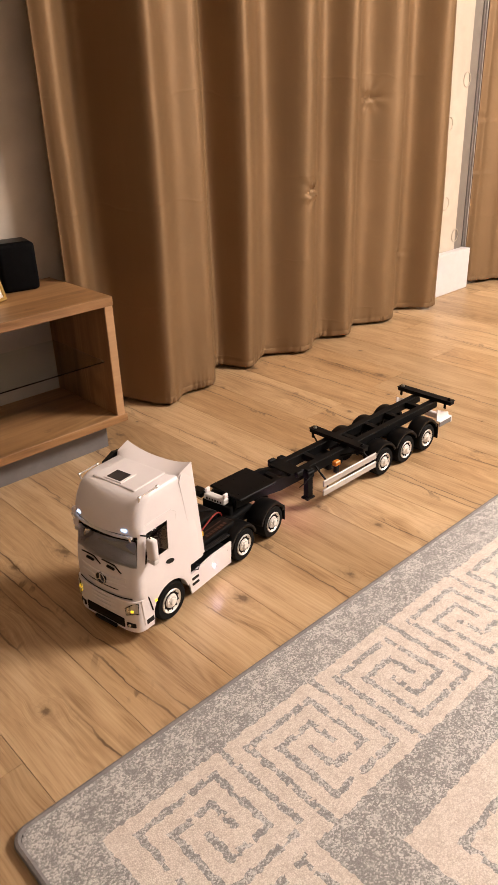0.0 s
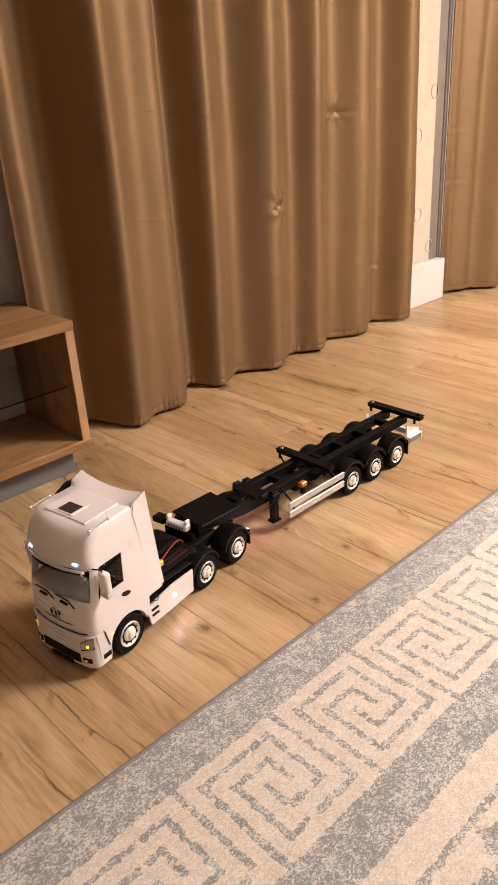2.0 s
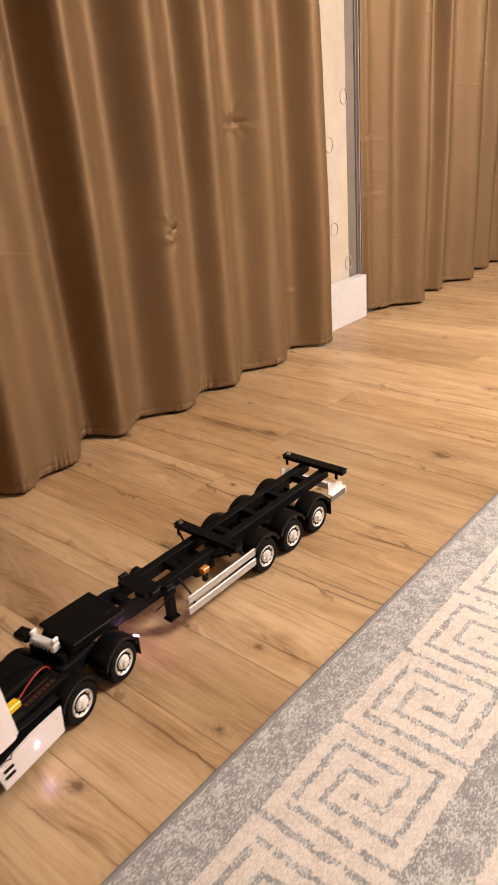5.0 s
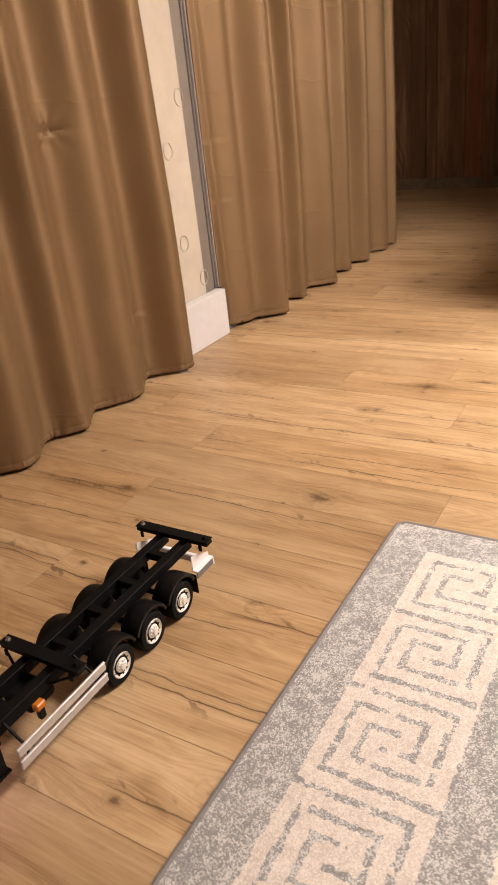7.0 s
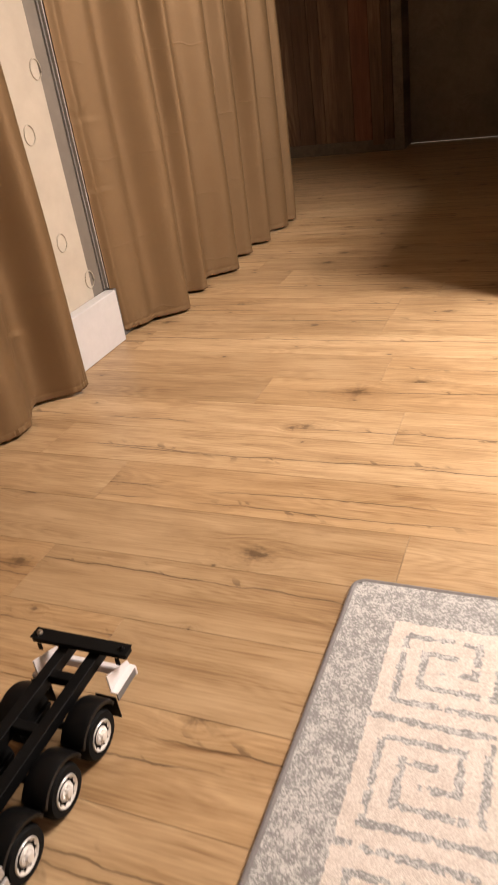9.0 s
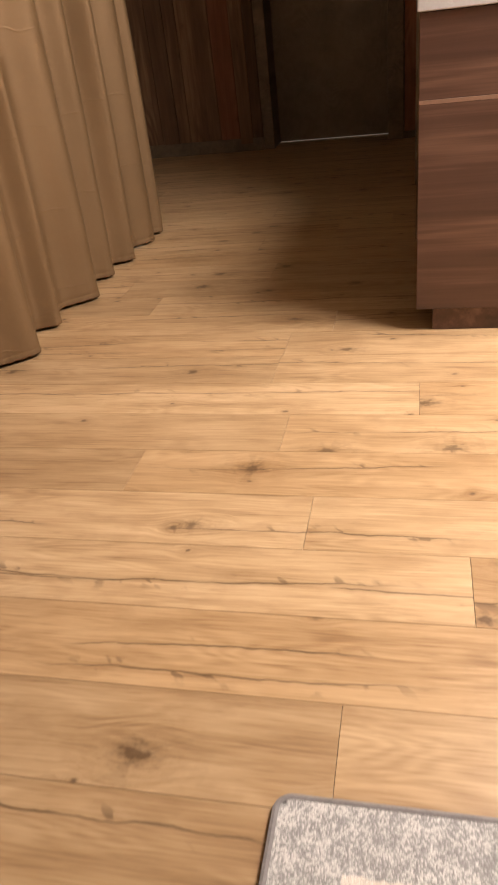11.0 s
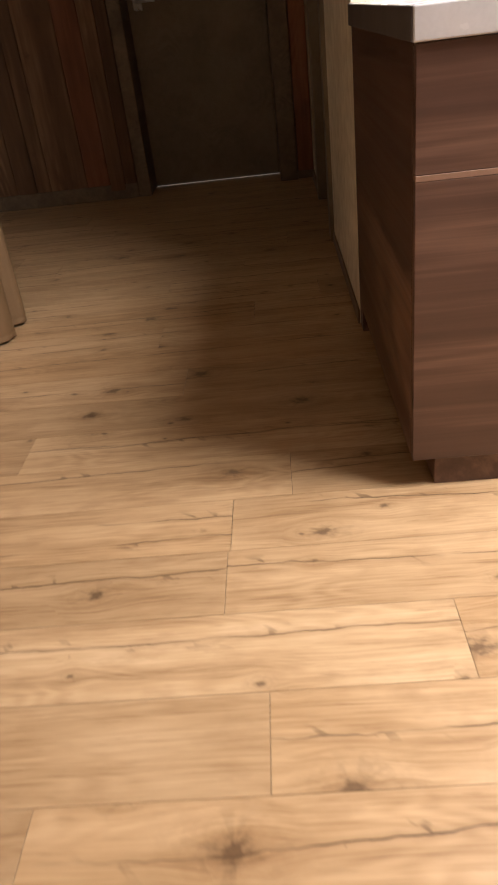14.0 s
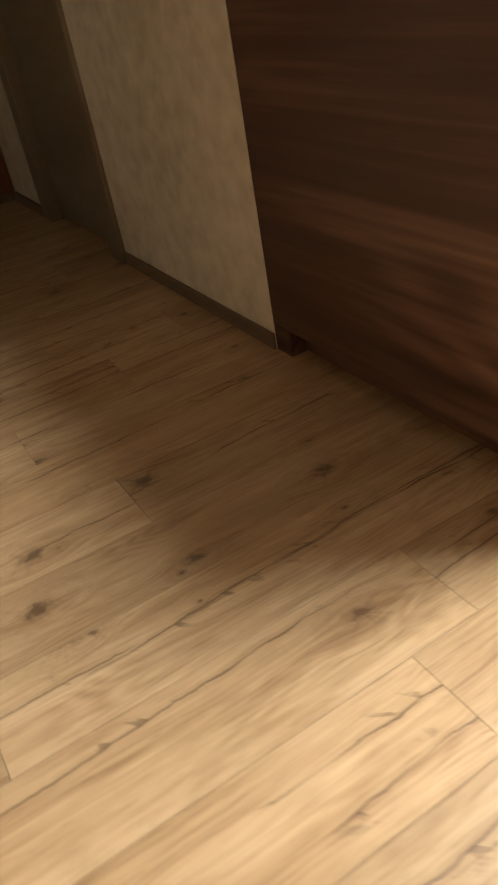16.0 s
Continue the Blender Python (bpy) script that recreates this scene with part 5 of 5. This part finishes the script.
    box_part("bracket", (-0.276, -0.052, 0.0725), (-0.262, 0.030, 0.1058), BLACK_SATIN, t, 0.002)
    box_part("servo_box", (-0.285, -0.086, 0.106), (-0.258, -0.050, 0.122), BLACK_PLASTIC, t, 0.004)
    # wires and plug
    part("red_wire", tube(bmesh.new(), [(-0.152 - 0.088 * math.sin(1.45 * k / 12), 0.038 - 0.012 * k / 12, 0.1060 + 0.014 * math.sin(math.pi * k / 12) - 0.026 * (k / 12) ** 5) for k in range(13)], 0.0018, 6), RED_WIRE, t, "red battery wire", True)
    part("black_wire", tube(bmesh.new(), [(-0.150, -0.025, 0.116), (-0.192, -0.012, 0.119), (-0.232, 0.006, 0.110), (-0.240, 0.010, 0.078)], 0.0018, 6), BLACK_PLASTIC, t, "", True)
    box_part("yellow_plug", (-0.152, 0.0300, 0.0985), (-0.126, 0.0470, 0.1110), YELLOW, t, 0.002, "yellow battery plug")
    part("loose_wire", tube(bmesh.new(), [(-0.058, 0.080, 0.084), (-0.066, 0.088, 0.079), (-0.080, 0.090, 0.073), (-0.085, 0.089, 0.082), (-0.078, 0.086, 0.087)], 0.0011, 6), BLACK_PLASTIC, t, "thin black loose wire", True)
    # battery pack laid between the rails
    bat = tagged(part("battery_pack", box(bmesh.new(), (-0.238, 0.022, 0.0725), (-0.118, 0.062, 0.098), 0.003, None, 2), BLACK_PLASTIC), "black battery pack with faded orange print", "battery")
    bat.matrix_world = m
    for k in range(7):
        box_part("print_bar", (-0.220 + 0.010 * k, 0.046, 0.0982), (-0.2135 + 0.010 * k, 0.055, 0.0985), ORANGE_PRINT, bat, 0.0)
    box_part("print_bar", (-0.220, 0.036, 0.0982), (-0.150, 0.0385, 0.0985), ORANGE_PRINT, bat, 0.0)
    for k in range(3):
        part("cable_loom", tube(bmesh.new(), [(-0.085, 0.062 + 0.005 * k, 0.098), (-0.13, 0.066 + 0.004 * k, 0.088), (-0.200, 0.068 + 0.004 * k, 0.086)], 0.0026, 6), BLACK_PLASTIC, t, "", True)
    return t


# ------------------------------------------------------------------ toy lorry: container chassis
# local axes: origin on the floor under the coupling pin, x ahead
def trailer(m):
    t = thing("toy_trailer", "black toy container chassis trailer with three axles", "toy trailer", m)
    neck = box_part("gooseneck_plate", (-0.122, -0.052, 0.1190), (-0.004, 0.052, 0.1255), BLACK_SATIN, t, 0.0015, "flat black gooseneck plate")
    for x in (-0.10, -0.06, -0.02):
        for y in (-0.03, 0.03):
            part("rivet", lathe(bmesh.new(), [(0.0022, 0.1256), (0.0022, 0.1263), (0.0001, 0.1266)], "z", 8, (x, y, 0)), BLACK_SATIN, neck)
    part("king_pin", lathe(bmesh.new(), [(0.006, 0.0865), (0.006, 0.1188)], "z", 12, (-0.03, 0, 0)), STEEL, t)
    for s in (-1, 1):
        bm = bmesh.new()
        prism(bm, [(-0.006, 0.096), (-0.006, 0.1165), (-0.150, 0.1165), (-0.180, 0.1085), (-0.815, 0.1085), (-0.815, 0.086), (-0.240, 0.082), (-0.150, 0.082), (-0.085, 0.092)], s * 0.030 - 0.006, s * 0.030 + 0.006, "y")
        part("main_beam", bm, BLACK_SATIN, t, "black longitudinal beam")
        box_part("beam_flange", (-0.812, s * 0.030 - 0.010, 0.1087), (-0.182, s * 0.030 + 0.010, 0.1105), BLACK_SATIN, t, 0.0006)
    for x in (-0.160, -0.300, -0.455, -0.550, -0.645, -0.745):
        box_part("cross_member", (x - 0.008, -0.0238, 0.090), (x + 0.008, 0.0238, 0.1075), BLACK_SATIN, t, 0.001)
    box_part("deck_plate", (-0.225, -0.041, 0.1107), (-0.183, 0.041, 0.1140), BLACK_SATIN, t, 0.001)
    for s in (-1, 1):
        box_part("neck_lug", (-0.215, min(s * 0.0412, s * 0.052), 0.104), (-0.193, max(s * 0.0412, s * 0.052), 0.118), BLACK_SATIN, t, 0.002)
    # twist-lock bolsters
    for x, half in ((-0.405, 0.092), (-0.805, 0.092)):
        b = box_part("bolster", (x - 0.011, -half, 0.1107), (x + 0.011, half, 0.1225), BLACK_SATIN, t, 0.002, "black cross bolster")
        bm = bmesh.new()
        box(bm, (x - 0.0125, -half - 0.001, 0.1227), (x + 0.0125, half + 0.001, 0.1237))
        part("cover_strip", bm, BLACK_SATIN, b)
        for s in (-1, 1):
            lock = part("twist_lock", lathe(bmesh.new(), [(0.0055, 0.1237), (0.0055, 0.1260), (0.0030, 0.1265), (0.0030, 0.1300), (0.0001, 0.1305)], "z", 12, (x, s * (half - 0.012), 0)), STEEL if s < 0 else BLACK_SATIN, b, "", True)
            box_part("lock_handle", (x + 0.0115, s * (half - 0.016) - 0.004, 0.100), (x + 0.0150, s * (half - 0.016) + 0.004, 0.114), BLACK_SATIN, b, 0.001)
    for s in (-1, 1):
        for dx in (-0.03, 0.03):
            part("brace", tube(bmesh.new(), [(-0.405 + dx, s * 0.036, 0.092), (-0.405 + dx * 0.3, s * 0.082, 0.110)], 0.0026, 6), BLACK_SATIN, t, "", True)
    # landing legs
    for s in (-1, 1):
        leg = box_part("landing_leg", (-0.247, s * 0.046 - 0.008, 0.034), (-0.229, s * 0.046 + 0.008, 0.112), BLACK_SATIN, t, 0.001, "black square landing leg")
        box_part("foot", (-0.252, s * 0.046 - 0.011, 0.028), (-0.224, s * 0.046 + 0.011, 0.0338), BLACK_SATIN, leg, 0.001)
        box_part("leg_gearbox", (-0.250, s * 0.046 - 0.011, 0.088), (-0.226, s * 0.046 + 0.011, 0.106), BLACK_SATIN, leg, 0.002)
    part("leg_shaft", tube(bmesh.new(), [(-0.238, -0.060, 0.098), (-0.238, 0.060, 0.098)], 0.0026, 8), BLACK_SATIN, t, "", True)
    part("crank", tube(bmesh.new(), [(-0.238, 0.058, 0.098), (-0.205, 0.066, 0.092), (-0.185, 0.066, 0.088)], 0.0013, 6), BLACK_SATIN, t, "thin crank rod", True)
    # side guard
    for s in (1,):
        g = thing("side_guard", "aluminium side guard of two rails", "", None)
        g.parent = t
        for z in (0.040, 0.0655):
            bm = bmesh.new()
            box(bm, (-0.464, min(s * 0.079, s * 0.084), z), (-0.254, max(s * 0.079, s * 0.084), z + 0.0175), 0.0012)
            for dz in (0.0150,):
                box(bm, (-0.464, min(s * 0.084, s * 0.0848), z + dz), (-0.254, max(s * 0.084, s * 0.0848), z + dz + 0.0016))
            part("guard_rail", bm, ALU, g, "ribbed aluminium rail")
        for x in (-0.275, -0.440):
            part("guard_strut", tube(bmesh.new(), [(x, s * 0.036, 0.100), (x, s * 0.0775, 0.070), (x, s * 0.0775, 0.046)], 0.0028, 6), BLACK_SATIN, g, "", True)
    # side lamp on its bracket
    br = box_part("lamp_bracket", (-0.338, 0.052, 0.068), (-0.326, 0.062, 0.088), BLACK_PLASTIC, t, 0.001)
    box_part("side_lamp", (-0.342, 0.050, 0.088), (-0.322, 0.064, 0.101), AMBER, br, 0.002, "orange side lamp")
    br = box_part("lamp_bracket", (-0.338, -0.062, 0.066), (-0.326, -0.052, 0.078), BLACK_PLASTIC, t, 0.001)
    box_part("side_lamp", (-0.342, -0.064, 0.078), (-0.322, -0.050, 0.091), AMBER, br, 0.002, "orange side lamp")
    box_part("air_tank", (-0.390, 0.030 - 0.064, 0.060), (-0.330, 0.034, 0.085), BLACK_SATIN, t, 0.008, "black air tank", 2)
    # bogie
    for x in (-0.503, -0.602, -0.702):
        part("axle", tube(bmesh.new(), [(x, -0.060, 0.040), (x, 0.060, 0.040)], 0.006, 10), BLACK_SATIN, t, "", True)
        for s in (-1, 1):
            wheel(t, x, s * 0.080, 0.040, s, 0.036)
            fender(t, x, 0.042 if s > 0 else -0.083, 0.083 if s > 0 else -0.042, 0.043, 0.0515, 22, 158, 0.0)
            box_part("spring", (x - 0.030, s * 0.036 - 0.004, 0.044), (x + 0.030, s * 0.036 + 0.004, 0.052), BLACK_SATIN, t, 0.001)
    for s in (-1, 1):
        box_part("mud_flap", (-0.7565, min(s * 0.044, s * 0.083), 0.020), (-0.7540, max(s * 0.044, s * 0.083), 0.066), BLACK_PLASTIC, t, 0.0005)
    # rear bumper
    rear = box_part("rear_bumper", (-0.818, -0.080, 0.052), (-0.806, 0.080, 0.070), TOY_WHITE, t, 0.002, "white rear underrun bar")
    for s in (-1, 1):
        # triangular plate on a ledge, with a dark web under it
        bm = bmesh.new()
        prism(bm, [(-0.7615, 0.104), (-0.8215, 0.079), (-0.8215, 0.0705), (-0.7615, 0.0705)], min(s * 0.0700, s * 0.0722), max(s * 0.0700, s * 0.0722), "y")
        box(bm, (-0.8225, min(s * 0.070, s * 0.084), 0.0672), (-0.7600, max(s * 0.070, s * 0.084), 0.0702), 0.0006)
        box(bm, (-0.8235, min(s * 0.0805, s * 0.084), 0.0500), (-0.8190, max(s * 0.0805, s * 0.084), 0.0668), 0.0006)
        gusset = part("rear_gusset", bm, TOY_WHITE, rear, "white rear lamp housing")
        box_part("web", (-0.8185, min(s * 0.0812, s * 0.0836), 0.0530), (-0.7600, max(s * 0.0812, s * 0.0836), 0.0670), GREY_PLINTH, gusset, 0.0003)
        box_part("tail_lamp", (-0.8200, min(s * 0.050, s * 0.076), 0.055), (-0.8182, max(s * 0.050, s * 0.076), 0.067), RED_WIRE, rear, 0.0005, "red tail lamp")
    return t


TRACTOR_AT = pose(1.035, 1.360, 0.0005, 0, 0, 190)
tractor(TRACTOR_AT)
trailer(pose(1.313, 1.413, 0.0005, 0, 0, 180.6))


# ------------------------------------------------------------------ floor planks
def planks():
    wide, first = 0.1818, 3.751
    length = 1.288
    known = {9: 0.45, -1: 1.28, 0: 0.863, 1: 1.198, 3: 1.09, 5: 1.765, 6: 0.978}
    rnd = random.Random(11)
    mesh_cache = {}

    def plank_mesh(w, ln):
        key = (round(w, 3), round(ln, 3))
        if key not in mesh_cache:
            g, d = 0.00045, 0.0003
            a, b = ln / 2 - g, w / 2 - g
            v = [(-a, -b, -0.004), (a, -b, -0.004), (a, b, -0.004), (-a, b, -0.004), (-a, -b, -d * 0.6), (a, -b, -d * 0.6), (a, b, -d * 0.6), (-a, b, -d * 0.6),
                 (-a + d, -b + d, 0), (a - d, -b + d, 0), (a - d, b - d, 0), (-a + d, b - d, 0)]
            f = [(8, 9, 10, 11)] + [(i, (i + 1) % 4, 4 + (i + 1) % 4, 4 + i) for i in range(4)] + [(4 + i, 4 + (i + 1) % 4, 8 + (i + 1) % 4, 8 + i) for i in range(4)]
            me = bpy.data.meshes.new("plank")
            me.from_pydata(v, [], f)
            me.materials.append(OAK)
            mesh_cache[key] = me
        return mesh_cache[key]
    for row in range(-22, 30):
        x_hi = first - row * wide
        x_lo = x_hi - wide
        if x_lo > 7.74 or x_hi < X0:
            continue
        x_hi = min(x_hi, 7.74)
        joint = known.get(row, rnd.uniform(0, length))
        y_hi = YH if x_lo > 5.6 else YW
        y_lo = 0.80 if x_lo > 5.2 else Y0
        y = joint - math.ceil((joint - y_lo) / length) * length
        while y < y_hi:
            a, b = max(y, y_lo), min(y + length, y_hi)
            if b - a > 0.03:
                ob = new("plank", plank_mesh(x_hi - x_lo, b - a))
                ob.parent = floor
                ob.matrix_world = Matrix.Translation(((x_lo + x_hi) / 2, (a + b) / 2, 0.0)) @ pose(0, 0, 0, 0, 0, 90 if rnd.random() < 0.5 else -90)
            y += length


planks()
